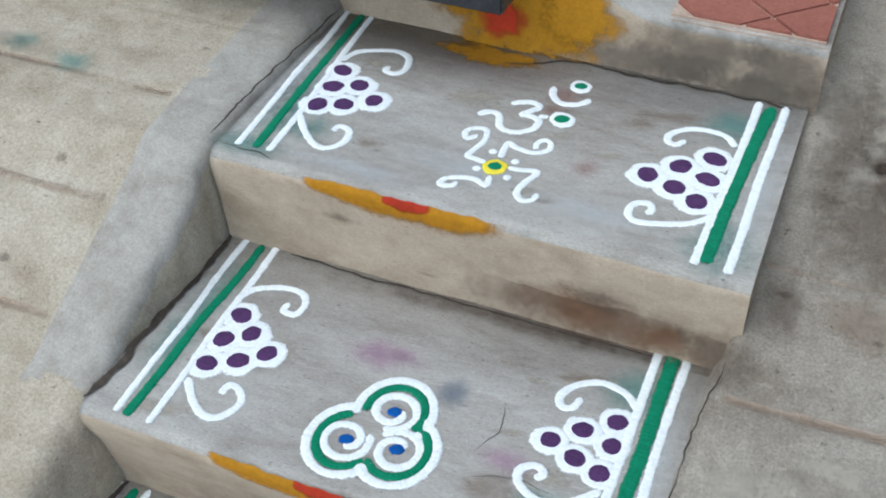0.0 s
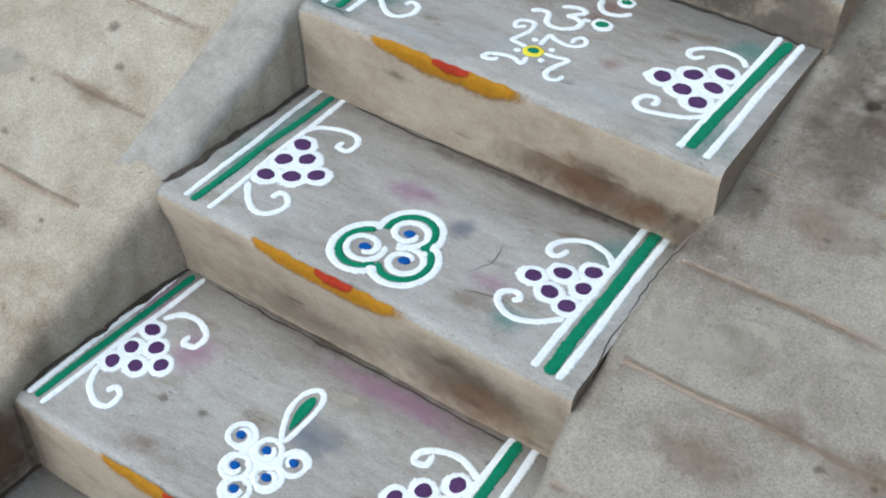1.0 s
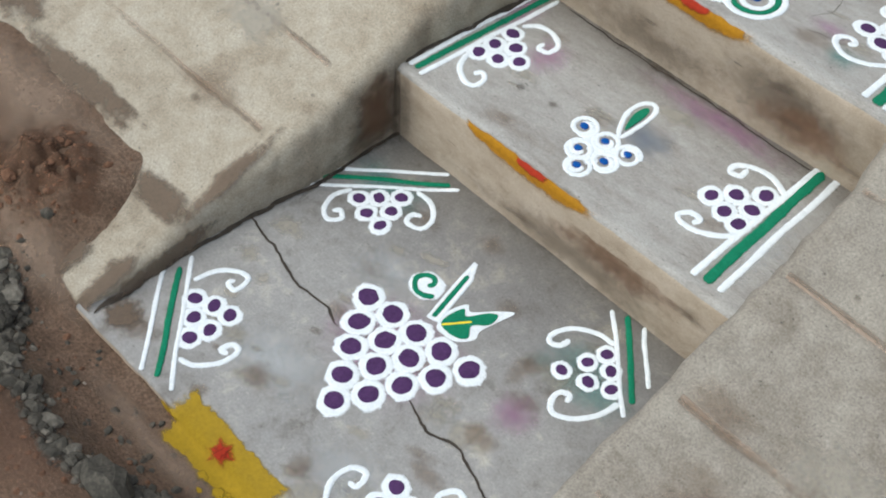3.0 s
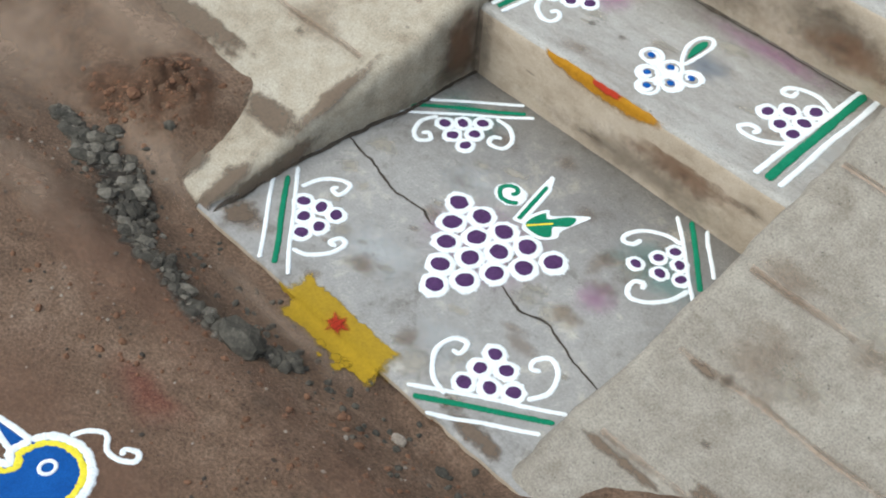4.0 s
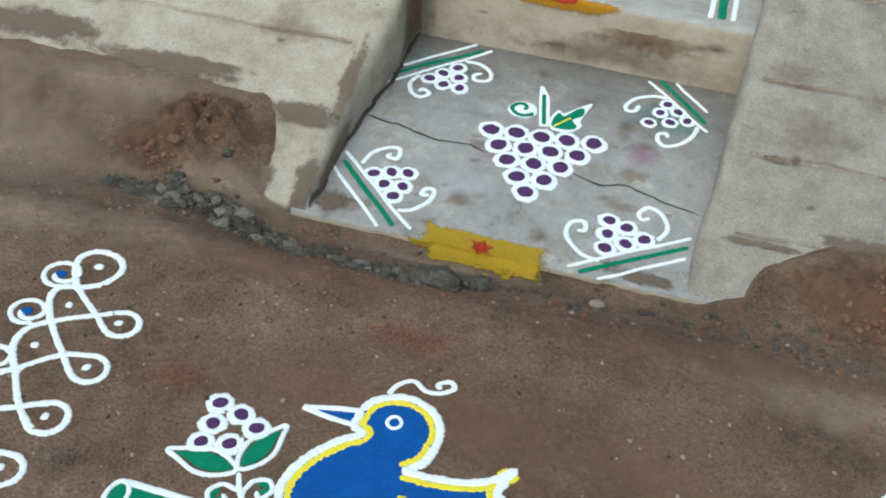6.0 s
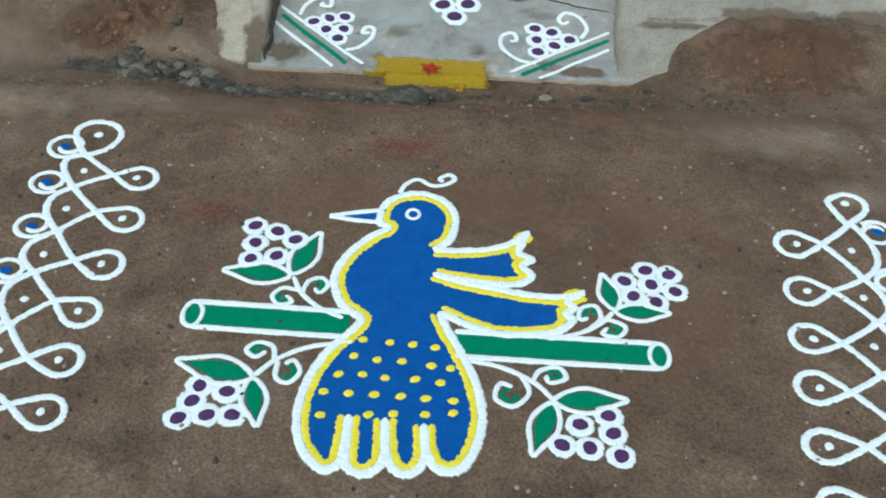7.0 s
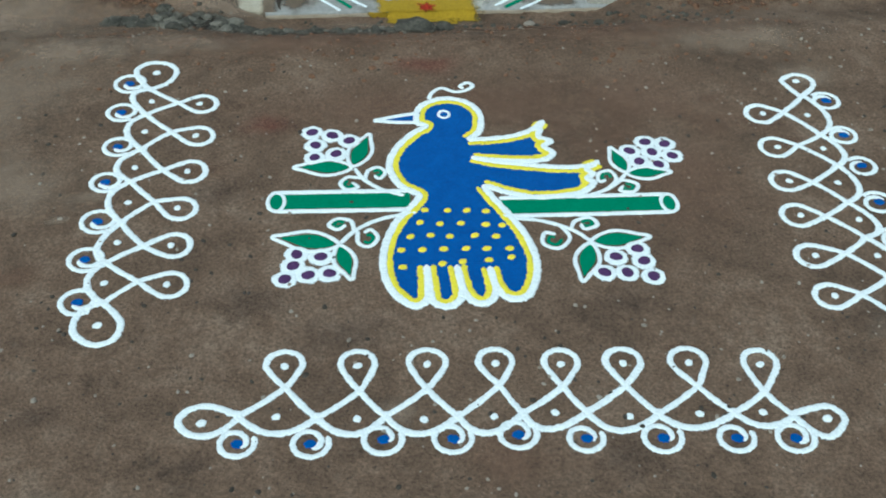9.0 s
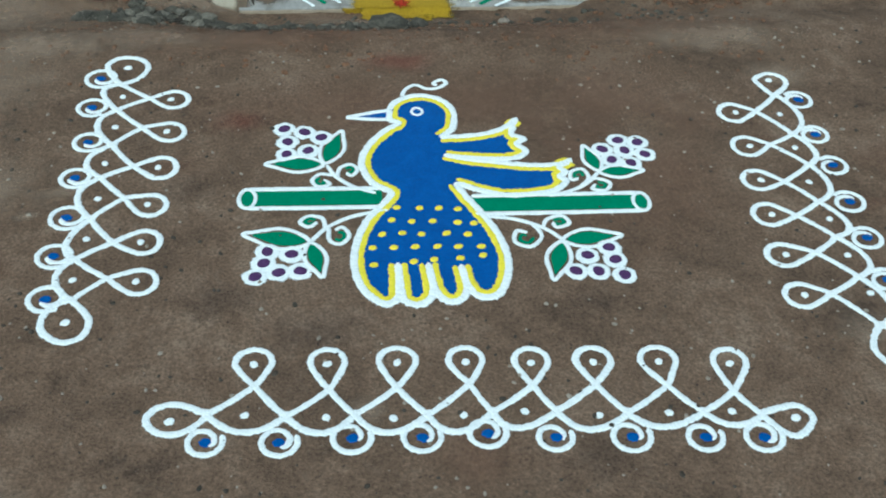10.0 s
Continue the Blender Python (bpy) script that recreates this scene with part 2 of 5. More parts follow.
class Powder:
    """Gathers strokes, dabs and fills of strewn powder lying on a surface z = level(x, y)."""

    def __init__(self, level):
        self.level, self.v, self.f, self.c = level, [], [], []

    def put(self, p, h):
        self.v.append((p.x, p.y, self.level(p.x, p.y) + h))
        self.c.append(0.36 if h < 0.0004 else 1.0)
        return len(self.v) - 1

    def stroke(self, line, width, h=0.0022, closed=False, step=0.0032, taper=False, rough=0.10):
        line = resampled([Vector(q) for q in line], step, closed)
        n, rows = len(line), []
        for i, q in enumerate(line):
            a = line[i - 1] if i or closed else q
            b = line[(i + 1) % n] if i < n - 1 or closed else q
            d = b - a
            d = Vector((1, 0)) if d.length < 1e-9 else d.normalized()
            side = Vector((-d.y, d.x))
            w = width * 0.57 * (1 + 0.16 * noise.noise((q.x * 42, q.y * 42, 3.1)))
            if not closed:
                e = min(i, n - 1 - i) * step / (width * 0.5)
                if e < 1:
                    w *= max(0.35, math.sqrt(max(0.0, 1 - (1 - e) ** 2)))
                if taper:
                    w *= 1 - 0.6 * i / n
            lo, hi = w * (1 + rng.uniform(-rough, rough)), w * (1 + rng.uniform(-rough, rough))
            top = h * (1 + rng.uniform(-0.15, 0.15))
            rows.append([self.put(q - side * lo, 0.0003), self.put(q - side * lo * 0.62, top * 0.85), self.put(q, top), self.put(q + side * hi * 0.62, top * 0.85), self.put(q + side * hi, 0.0003)])
        for i in range(n if closed else n - 1):
            r, s = rows[i], rows[(i + 1) % n]
            self.f += [(r[k], s[k], s[k + 1], r[k + 1]) for k in range(4)]
        return self

    def dab(self, x, y, rx, ry=None, turn=0.0, h=0.0026, n=26, rough=0.07):
        ry = ry or rx
        c, sn = math.cos(turn), math.sin(turn)
        rings = []
        ph = rng.uniform(0, 9)
        for f, hh in ((1.0, 0.0003), (0.82, h * 0.8), (0.45, h)):
            ring = []
            for k in range(n):
                a = math.tau * k / n
                g = f * (1 + 0.10 * noise.noise((math.cos(a) * 1.3 + ph, math.sin(a) * 1.3, ph)) + (rng.uniform(-rough, rough) if f == 1 else 0))
                u, w = rx * g * math.cos(a), ry * g * math.sin(a)
                ring.append(self.put(Vector((x + u * c - w * sn, y + u * sn + w * c)), hh))
            rings.append(ring)
        for r, s in zip(rings, rings[1:]):
            self.f += [(r[k], r[(k + 1) % n], s[(k + 1) % n], s[k]) for k in range(n)]
        self.f.append(tuple(rings[-1]))
        return self

    def fill(self, line, h=0.0016, step=0.006):
        line = resampled([Vector(q) for q in line], step, True)
        top = [self.put(q, h) for q in line]
        low = [self.put(q, 0.00045) for q in line]
        n = len(line)
        for tri in tessellate_polygon([[Vector((q.x, q.y, 0)) for q in line]]):
            self.f.append(tuple(top[k] for k in tri))
        self.f += [(low[k], low[(k + 1) % n], top[(k + 1) % n], top[k]) for k in range(n)]
        return self

    def done(self, name, material, parent, label=""):
        ob = mesh_object(name, self.v, self.f, material, parent, label, base_of(parent), smooth=False)
        ob.data.attributes.new("cover", "FLOAT", "POINT").data.foreach_set("value", self.c)
        return ob


def stain(name, material, parent, centre, across, along, label="", lift=0.0006, seed=0, power=1.0, level=None, n=40, rings=9, bend=0.0, ceiling=None):
    """A ragged film round a centre, spanned by two vectors; its cover falls towards the rim."""
    c, u, w = Vector(centre), Vector(across), Vector(along)
    nrm = u.cross(w).normalized()
    verts, cover, faces = [], [], []
    for r in range(rings + 1):
        for k in range(n):
            a, f = math.tau * k / n, r / rings
            g = f * (1 + 0.32 * noise.noise((math.cos(a) * 1.6 + seed * 3.7, math.sin(a) * 1.6, seed * 1.3)) + 0.14 * noise.noise((math.cos(a) * 5 + seed, math.sin(a) * 5, seed * 2.3)))
            p = c + u * g * math.cos(a) + w * (g * math.sin(a) + bend * (g * math.cos(a)) ** 2)
            if level:
                p.z = level(p.x, p.y)
                p.z += lift
            else:
                p += nrm * lift
            if ceiling is not None:
                p.z = min(p.z, ceiling)
            verts.append(p)
            cover.append((1 - f) ** power)
    for r in range(rings):
        for k in range(n):
            i, j = r * n + k, r * n + (k + 1) % n
            faces.append((i, j, j + n, i + n))
    o = parent.location if parent else c
    ob = mesh_object(name, verts, faces, material, parent, label, o)
    at = ob.data.attributes.new("cover", "FLOAT", "POINT")
    at.data.foreach_set("value", cover)
    return ob


def profile(points):
    ys, zs = [p[0] for p in points], [p[1] for p in points]
    return lambda y: float(np.interp(y, ys, zs))


# ---- plan ----
TREAD_1, TREAD_2, TREAD_3 = 0.585, 0.411, 0.170
FRONT_1, FRONT_2, FRONT_3, SLAB_FRONT, BACK = 2.560, 2.203, 1.900, 1.222, 2.994
left_rise = profile([(1.0, -0.25), (1.205, -0.12), (1.235, -0.055), (1.3, -0.035), (1.4, 0.0), (1.5, 0.04), (1.6, 0.078), (1.7, 0.125), (1.81, 0.172), (2.0, 0.27), (2.2, 0.38), (2.364, 0.468), (2.57, 0.575), (2.8, 0.600), (3.4, 0.64)])
right_rise = profile([(1.0, -0.25), (1.205, -0.11), (1.24, -0.046), (1.3, -0.02), (1.4, 0.015), (1.54, 0.07), (1.66, 0.125), (1.85, 0.22), (2.05, 0.325), (2.2, 0.385), (2.42, 0.462), (2.68, 0.526), (2.97, 0.574), (3.4, 0.62)])
left_edge = profile([(1.0, -0.49), (1.23, -0.487), (1.41, -0.490), (1.6, -0.475), (1.7, -0.459), (1.85, -0.454), (1.95, -0.454), (2.2, -0.424), (2.25, -0.412), (2.5, -0.405), (2.58, -0.412), (3.4, -0.39)])
right_edge = profile([(1.0, 0.28), (1.24, 0.287), (1.41, 0.296), (1.7, 0.320), (1.8, 0.323), (1.96, 0.334), (2.14, 0.338), (2.21, 0.326), (2.45, 0.332), (2.53, 0.338), (2.58, 0.345), (3.4, 0.33)])


def level_1(x, y):
    return TREAD_1


def level_2(x, y):
    return TREAD_2


def level_3(x, y):
    return TREAD_3 + 0.11 * (y - 1.914)


def level_slab(x, y):
    return -0.062 + 0.082 * (y - 1.23)


def level_left(x, y):
    return left_rise(y)


def level_right(x, y):
    return right_rise(y)


def smoothstep(a, b, t):
    t = min(max((t - a) / (b - a), 0.0), 1.0)
    return t * t * (3 - 2 * t)


def level_ground(x, y):
    """The trodden soil: all but flat in the yard, dipping to the foot slab, heaped against the ramps."""
    yard = -0.004 + 0.019 * min(max(y, -1.5), 1.5)
    if y < 0.86:
        return yard
    near = smoothstep(0.95, 1.20, y)
    left, right = smoothstep(-0.50, -0.68, x), smoothstep(0.27, 0.42, x - 0.7 * max(0.0, y - 1.22) + 0.05 * noise.noise((x * 9, y * 9, 3)))
    z = yard * (1 - near) + near * (-0.078 + left * (0.030 + 0.080 * smoothstep(1.12, 1.46, y)) + right * (0.030 + 0.058 * smoothstep(1.20, 1.36, y)))
    heap = 0.050 * math.exp(-((x + 0.755) / 0.085) ** 2 - ((y - 1.335) / 0.055) ** 2) + 0.022 * math.exp(-((x + 0.845) / 0.075) ** 2 - ((y - 1.255) / 0.035) ** 2) + 0.028 * math.exp(-((x - 0.66) / 0.13) ** 2 - ((y - 1.28) / 0.07) ** 2)
    z += heap * (1 + 0.9 * noise.noise((x * 17, y * 17, 1)) + 0.8 * noise.noise((x * 52, y * 52, 1)))
    rough = smoothstep(0.86, 1.0, y)
    if -0.46 < x < 0.27:
        rough *= 1 - 0.75 * smoothstep(1.09, 1.14, y) * smoothstep(0.1, -0.1, x)
    z += rough * (0.006 * noise.noise((x * 14, y * 14, 5)) + 0.004 * noise.noise((x * 45, y * 45, 8)))
    if -0.475 < x < 0.285 and y > 1.235:
        z = -0.16
    if y > 1.9:
        z = min(z, 0.05)
    return z


# ---- ground ----
def axis(lo, hi, step):
    fine_part = list(np.arange(lo, hi + 1e-6, step))
    out, d = [], step
    lo_side, hi_side = [lo], [hi]
    while d < 80:
        d *= 1.5
        lo_side.append(lo_side[-1] - d)
        hi_side.append(hi_side[-1] + d)
    return lo_side[:0:-1] + fine_part + hi_side[1:]


def build_ground():
    xs, ys = axis(-1.7, 1.3, 0.014), axis(0.80, 1.85, 0.013)
    verts = [(x, y, level_ground(x, y)) for y in ys for x in xs]
    w = len(xs)
    faces = [(j * w + i, j * w + i + 1, (j + 1) * w + i + 1, (j + 1) * w + i) for j in range(len(ys) - 1) for i in range(w - 1)]
    ob = mesh_object("ground", verts, faces, SOIL)
    return tagged(ob, "damp reddish-brown trodden soil yard with grit", "ground", kind="structure")


ground = build_ground()


# ---- steps ----
def build_step(name, front, back, left, right, level, depth, material, label, nose=0.016, lean=0.0):
    """A cement step: a worn, slightly wavy riser with a rounded nosing and a flat tread."""
    nx = 90
    z0 = level(0, front)
    prof = [(front + lean, z0 - depth), (front + lean * 0.8, z0 - depth * 0.6), (front + lean * 0.4, z0 - depth * 0.3), (front, z0 - nose * 1.6)]
    for k in range(6):
        a = math.pi / 2 * k / 5
        prof.append((front + nose * (1 - math.cos(a)), z0 - nose * (1 - math.sin(a))))
    prof += [(front + 0.03, None), (front + 0.08, None), ((front + back) / 2, None), (back, None), (back, z0 - depth)]
    verts, faces, m = [], [], len(prof)
    for i in range(nx + 1):
        x = left + (right - left) * i / nx
        for k, (y, z) in enumerate(prof):
            zz = level(x, y) if z is None else z + level(x, front) - z0
            if 0 < k < 9:
                dy = 0.0025 * noise.noise((x * 9, zz * 14, front)) + 0.0015 * noise.noise((x * 34, zz * 40, front))
                chip = max(0.0, noise.noise((x * 17, front * 5, 2.0)) - 0.25) * 0.012 if 3 <= k < 8 else 0.0
                y, zz = y + dy + chip, zz - chip * 0.8
            verts.append((x, y, zz))
    for i in range(nx):
        a, b = i * m, (i + 1) * m
        faces += [(a + k, b + k, b + k + 1, a + k + 1) for k in range(m - 1)]
    faces.append(tuple(range(m - 1, -1, -1)))
    faces.append(tuple(nx * m + k for k in range(m)))
    ob = mesh_object(name, verts, faces, [material, RISER], origin=((left + right) / 2, (front + back) / 2, z0 - depth))
    slots = [1 if k < 5 else 0 for i in range(nx) for k in range(m - 1)] + [1, 1]
    ob.data.polygons.foreach_set("material_index", slots)
    return tagged(ob, label, "step", "entrance steps", "structure")


step_1 = build_step("step", FRONT_1, BACK + 0.03, -0.405, 0.362, level_1, 0.30, TREAD, "worn grey cement upper step with stained riser", lean=0.03)
step_2 = build_step("step", FRONT_2, FRONT_1 + 0.09, -0.412, 0.334, level_2, 0.30, TREAD, "worn grey cement middle step with stained riser", lean=0.06)
step_3 = build_step("step", FRONT_3, FRONT_2 + 0.11, -0.465, 0.38, level_3, 0.34, TREAD, "worn grey cement lower step with stained riser", lean=0.02)
slab = build_step("foot_slab", SLAB_FRONT, FRONT_3 + 0.06, -0.52, 0.36, level_slab, 0.12, SLAB, "cracked grey stone foot slab level with the soil", nose=0.008)
tagged(slab, category="slab")


# ---- ramps ----
def build_ramp(name, rise, edge, sign, y0, y1, far, grooves, label, materials, patch):
    ys = list(np.arange(y0, y1, 0.006))
    cols = [(0.0, -0.6), (0.0, -0.16), (0.0, -0.08), (0.001, -0.042), (0.003, -0.024), (0.008, -0.012), (0.016, -0.005), (0.027, -0.001)]
    cols += [(d, 0.0) for d in np.arange(0.035, 0.30, 0.015)] + [(d, 0.0) for d in np.arange(0.30, far, 0.04)]
    verts, faces, slots = [], [], []
    for y in ys:
        z0 = rise(y)
        wander = 0.007 * noise.noise((y * 7, sign * 3, 1)) + 0.004 * noise.noise((y * 26, sign * 3, 4))
        for k, (d, dz) in enumerate(cols):
            x = edge(y) + sign * (d + (wander * max(0.0, 1 - d / 0.1)))
            if dz < 0:
                x += sign * 0.004 * noise.noise((y * 30, dz * 40, 9))
            z = z0 + dz
            if k > 4:
                z += 0.004 * noise.noise((x * 5, y * 5, 2)) + 0.0012 * noise.noise((x * 30, y * 30, 2))
                for g, deep in grooves:
                    q = y - g - 0.006 * noise.noise((x * 6, g * 3, 1)) 
                    fade = 0.55 + 0.6 * noise.noise((x * 4, g * 7, 6))
                    if d > 0.03:
                        z -= deep * max(0.15, fade) * math.exp(-(q / 0.006) ** 2)
                if patch(d, y, x):
                    z += 0.0025
            verts.append((x, y, z))
    w = len(cols)
    for j in range(len(ys) - 1):
        for k in range(w - 1):
            q = (j * w + k, (j + 1) * w + k, (j + 1) * w + k + 1, j * w + k + 1)
            faces.append(q if sign < 0 else q[::-1])
            slots.append(2 if k < 4 else 1 if (patch(cols[k][0], ys[j], verts[q[0]][0])) else 0)
    ob = mesh_object(name, verts, faces, materials)
    ob.data.polygons.foreach_set("material_index", slots)
    return tagged(ob, label, "ramp", kind="structure")


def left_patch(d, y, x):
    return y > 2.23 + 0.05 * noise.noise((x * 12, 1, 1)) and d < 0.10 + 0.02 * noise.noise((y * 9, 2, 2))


def right_patch(d, y, x):
    return False


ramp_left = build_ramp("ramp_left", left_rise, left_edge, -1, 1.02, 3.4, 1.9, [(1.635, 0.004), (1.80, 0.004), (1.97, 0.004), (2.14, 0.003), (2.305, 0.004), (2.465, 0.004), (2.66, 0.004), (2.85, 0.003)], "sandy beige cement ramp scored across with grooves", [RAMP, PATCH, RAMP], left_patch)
ramp_right = build_ramp("ramp_right", right_rise, right_edge, 1, 1.02, 3.4, 1.7, [(1.37, 0.004), (1.55, 0.004), (1.72, 0.004), (1.94, 0.004), (2.104, 0.004), (2.295, 0.003), (2.47, 0.004), (2.68, 0.004), (2.88, 0.003)], "grey-brown cement ramp scored across with grooves", [RAMP_GREY, RAMP_GREY, RAMP_GREY], right_patch)


# ---- landing above the steps ----
def box(name, lo, hi, material, parent=None, label="", bevel=0.004):
    bm = bmesh.new()
    bmesh.ops.create_cube(bm, size=1)
    lo, hi = Vector(lo), Vector(hi)
    for v in bm.verts:
        v.co = Vector(((lo[k] + hi[k]) / 2 + v.co[k] * (hi[k] - lo[k])) for k in range(3))
    if bevel:
        bmesh.ops.bevel(bm, geom=bm.edges[:], offset=bevel, segments=2, affect="EDGES")
    o = Vector(((lo.x + hi.x) / 2, (lo.y + hi.y) / 2, lo.z))
    for v in bm.verts:
        v.co -= o
    me = bpy.data.meshes.new(name)
    bm.to_mesh(me)
    bm.free()
    me.materials.append(material)
    ob = new(name, me)
    if parent:
        ob.parent = parent
        ob.location = o - parent.location
    else:
        ob.location = o
    return tagged(ob, label)


landing = tagged(build_step("landing", BACK, 4.2, -2.3, 0.372, lambda x, y: 0.720 - 0.036 * smoothstep(0.0, 0.13, x), 0.32, TREAD, "cement landing with cracked riser at the door", nose=0.02), category="landing")
wall = box("wall_north", (-2.6, 4.1, -0.1), (2.6, 4.3, 2.9), PLASTER, label="plain plastered house wall behind the landing", bevel=0)
tagged(wall, category="wall", kind="structure")


# ---- red tiles, granite sill ----
def build_tiles():
    """Broken red floor tiles with pale diagonal joints, set in a chipped mortar bed over the landing edge."""
    y0, y1, x0, x1 = BACK + 0.004, BACK + 0.36, 0.135, 0.370
    box("grout_bed", (x0 - 0.004, y0 + 0.004, 0.660), (x1, y1, 0.6875), GROUT, landing, "chipped pale mortar bed", bevel=0.006)
    for i in range(-3, 6):
        for j in range(-3, 6):
            c = Vector((x0 + 0.105 * (i - j) * 0.72 + 0.07, y0 + 0.105 * (i + j) * 0.72 + 0.05))
            ring = [c + Vector((math.cos(a), math.sin(a))) * 0.0715 for a in (0, math.pi / 2, math.pi, 1.5 * math.pi)]
            for axis_id, lo, hi in ((0, x0 + 0.004, x1 - 0.006), (1, y0 + 0.012 + 0.006 * noise.noise((c.x * 30, 1, 1)), y1)):
                for limit, sign in ((lo, 1), (hi, -1)):
                    kept = []
                    for k, p in enumerate(ring):
                        q = ring[k - 1]
                        dp, dq = sign * (p[axis_id] - limit), sign * (q[axis_id] - limit)
                        if dp * dq < 0:
                            kept.append(q.lerp(p, dq / (dq - dp)))
                        if dp >= 0:
                            kept.append(p)
                    ring = kept
            if len(ring) < 3 or abs(sum(ring[k - 1].cross(ring[k]) for k in range(len(ring)))) < 0.0006:
                continue
            n, top = len(ring), 0.6915 + 0.0006 * ((i + 2 * j) % 3)
            verts = [(p.x, p.y, 0.680) for p in ring] + [(p.x, p.y, top) for p in ring]
            faces = [tuple(range(n, 2 * n))] + [(k, (k + 1) % n, n + (k + 1) % n, n + k) for k in range(n)]
            mesh_object("tile", verts, faces, TILE, landing, "", landing.location, smooth=False)


build_tiles()
for k, (x, z, a, c) in enumerate(((0.20, 0.645, 0.13, 0.07), (0.31, 0.635, 0.09, 0.08), (0.12, 0.61, 0.16, 0.04), (0.27, 0.60, 0.12, 0.035))):
    stain("dark_film", RISER_DIRT, landing, (x, BACK - 0.004, z), (a, 0, 0), (0, 0.001, c), "grey dirt on the landing riser" if not k else "", 0.004 + 0.0004 * k, 70 + k, 0.7)
sill = thing("door_sill", (-0.35, 3.05, 0.722), "dark polished granite sill slab projecting over the landing edge", "sill")
box("slab", (-0.75, 2.842, 0.722), (-0.072, 3.25, 0.764), GRANITE, sill, bevel=0.004)


# ---- grape corner motifs ----
def spiral(x, y, r, start, turns, n=26, sense=1, end=0.25):
    out = []
    for k in range(n + 1):
        f = k / n
        g = r * (1 - 0.12 * f) if f < 0.5 else r * (0.94 - (0.94 - end) * ((f - 0.5) / 0.5) ** 1.1)
        a = start + sense * turns * math.tau * f
        out.append((x + g * math.cos(a), y + g * math.sin(a)))
    return out


def grape_motif(level, grapes, curls, green, whites, label):
    """Three rows of ringed purple grapes on a striped border, with a curl at each side."""
    spots = [Vector(p) for p in grapes]
    o = sum(spots, Vector((0, 0))) / len(spots)
    th = thing("powder_motif", (o.x, o.y, level(o.x, o.y)), label, "floor drawing", "grape corner motifs")
    size = ((spots[0] - spots[1]).length + (spots[1] - spots[2]).length) / 2
    fine = 0.90 if level is level_slab else 1.0
    bold = o.x > 0 and level is not level_slab
    rings = []
    for k, c in enumerate(spots):
        ring = Powder(level).dab(c.x, c.y, size * 0.60, size * 0.56, rng.uniform(0, 3), 0.0016 + 0.0001 * k).done("grape_ring", WHITE, th)
        rings.append((c, ring))
    for c, ring in rings:
        Powder(level).dab(c.x, c.y, size * rng.uniform(0.35, 0.39), size * rng.uniform(0.30, 0.34), rng.uniform(0, 3), 0.0030, rough=0.10).done("grape", PURPLE, ring, "purple powder grape")
    for line in curls:
        Powder(level).stroke(curve_through(line), 0.0112 * fine).done("curl", WHITE, th)
    for stripe, wide, h, name, m in [(w, 0.0122 if bold else 0.0105, 0.0022, "white_stripe", WHITE) for w in whites] + [(green, 0.0182 if bold else 0.0132, 0.0026, "green_stripe", GREEN)]:
        a, b = Vector(stripe[0]), Vector(stripe[1])
        mid = [a.lerp(b, f) + Vector((rng.uniform(-1, 1), rng.uniform(-1, 1))) * 0.002 for f in (0, 0.25, 0.5, 0.75, 1)]
        Powder(level).stroke(curve_through(mid), wide * fine * fine, h).done(name, m, th)
    return th


grape_motif(level_1, [(-0.323, 2.823), (-0.316, 2.776), (-0.316, 2.723), (-0.28, 2.793), (-0.28, 2.737), (-0.242, 2.763)], [[(-0.337, 2.85), (-0.33, 2.875), (-0.316, 2.89), (-0.271, 2.908), (-0.243, 2.896), (-0.235, 2.863), (-0.246, 2.845), (-0.262, 2.85), (-0.26, 2.861)], [(-0.328, 2.69), (-0.302, 2.655), (-0.274, 2.63), (-0.252, 2.628), (-0.237, 2.651), (-0.241, 2.677), (-0.259, 2.685), (-0.264, 2.669)]], ((-0.371, 2.993), (-0.348, 2.589)), [((-0.397, 3.003), (-0.374, 2.588)), ((-0.351, 2.995), (-0.325, 2.589))], "white, green and purple powder grape motif on the upper step")
grape_motif(level_1, [(0.261, 2.81), (0.262, 2.759), (0.259, 2.704), (0.221, 2.775), (0.224, 2.724), (0.183, 2.739)], [[(0.282, 2.85), (0.269, 2.868), (0.25, 2.876), (0.217, 2.873), (0.191, 2.852), (0.188, 2.831), (0.201, 2.824), (0.212, 2.839)], [(0.286, 2.685), (0.279, 2.673), (0.258, 2.654), (0.221, 2.639), (0.192, 2.634), (0.18, 2.651), (0.186, 2.672), (0.203, 2.676), (0.209, 2.663), (0.202, 2.655)]], ((0.311, 2.971), (0.295, 2.582)), [((0.293, 2.98), (0.283, 2.575)), ((0.332, 2.98), (0.326, 2.576))], "white, green and purple powder grape motif on the upper step")
grape_motif(level_2, [(-0.301, 2.434), (-0.3, 2.384), (-0.298, 2.335), (-0.27, 2.407), (-0.261, 2.355), (-0.231, 2.381)], [[(-0.325, 2.459), (-0.319, 2.477), (-0.309, 2.492), (-0.276, 2.508), (-0.244, 2.508), (-0.229, 2.488), (-0.233, 2.465), (-0.252, 2.466), (-0.251, 2.482)], [(-0.307, 2.302), (-0.279, 2.269), (-0.254, 2.253), (-0.232, 2.259), (-0.22, 2.288), (-0.232, 2.308), (-0.25, 2.312), (-0.252, 2.293)]], ((-0.349, 2.581), (-0.347, 2.215)), [((-0.379, 2.591), (-0.363, 2.216)), ((-0.327, 2.586), (-0.314, 2.213))], "white, green and purple powder grape motif on the middle step")
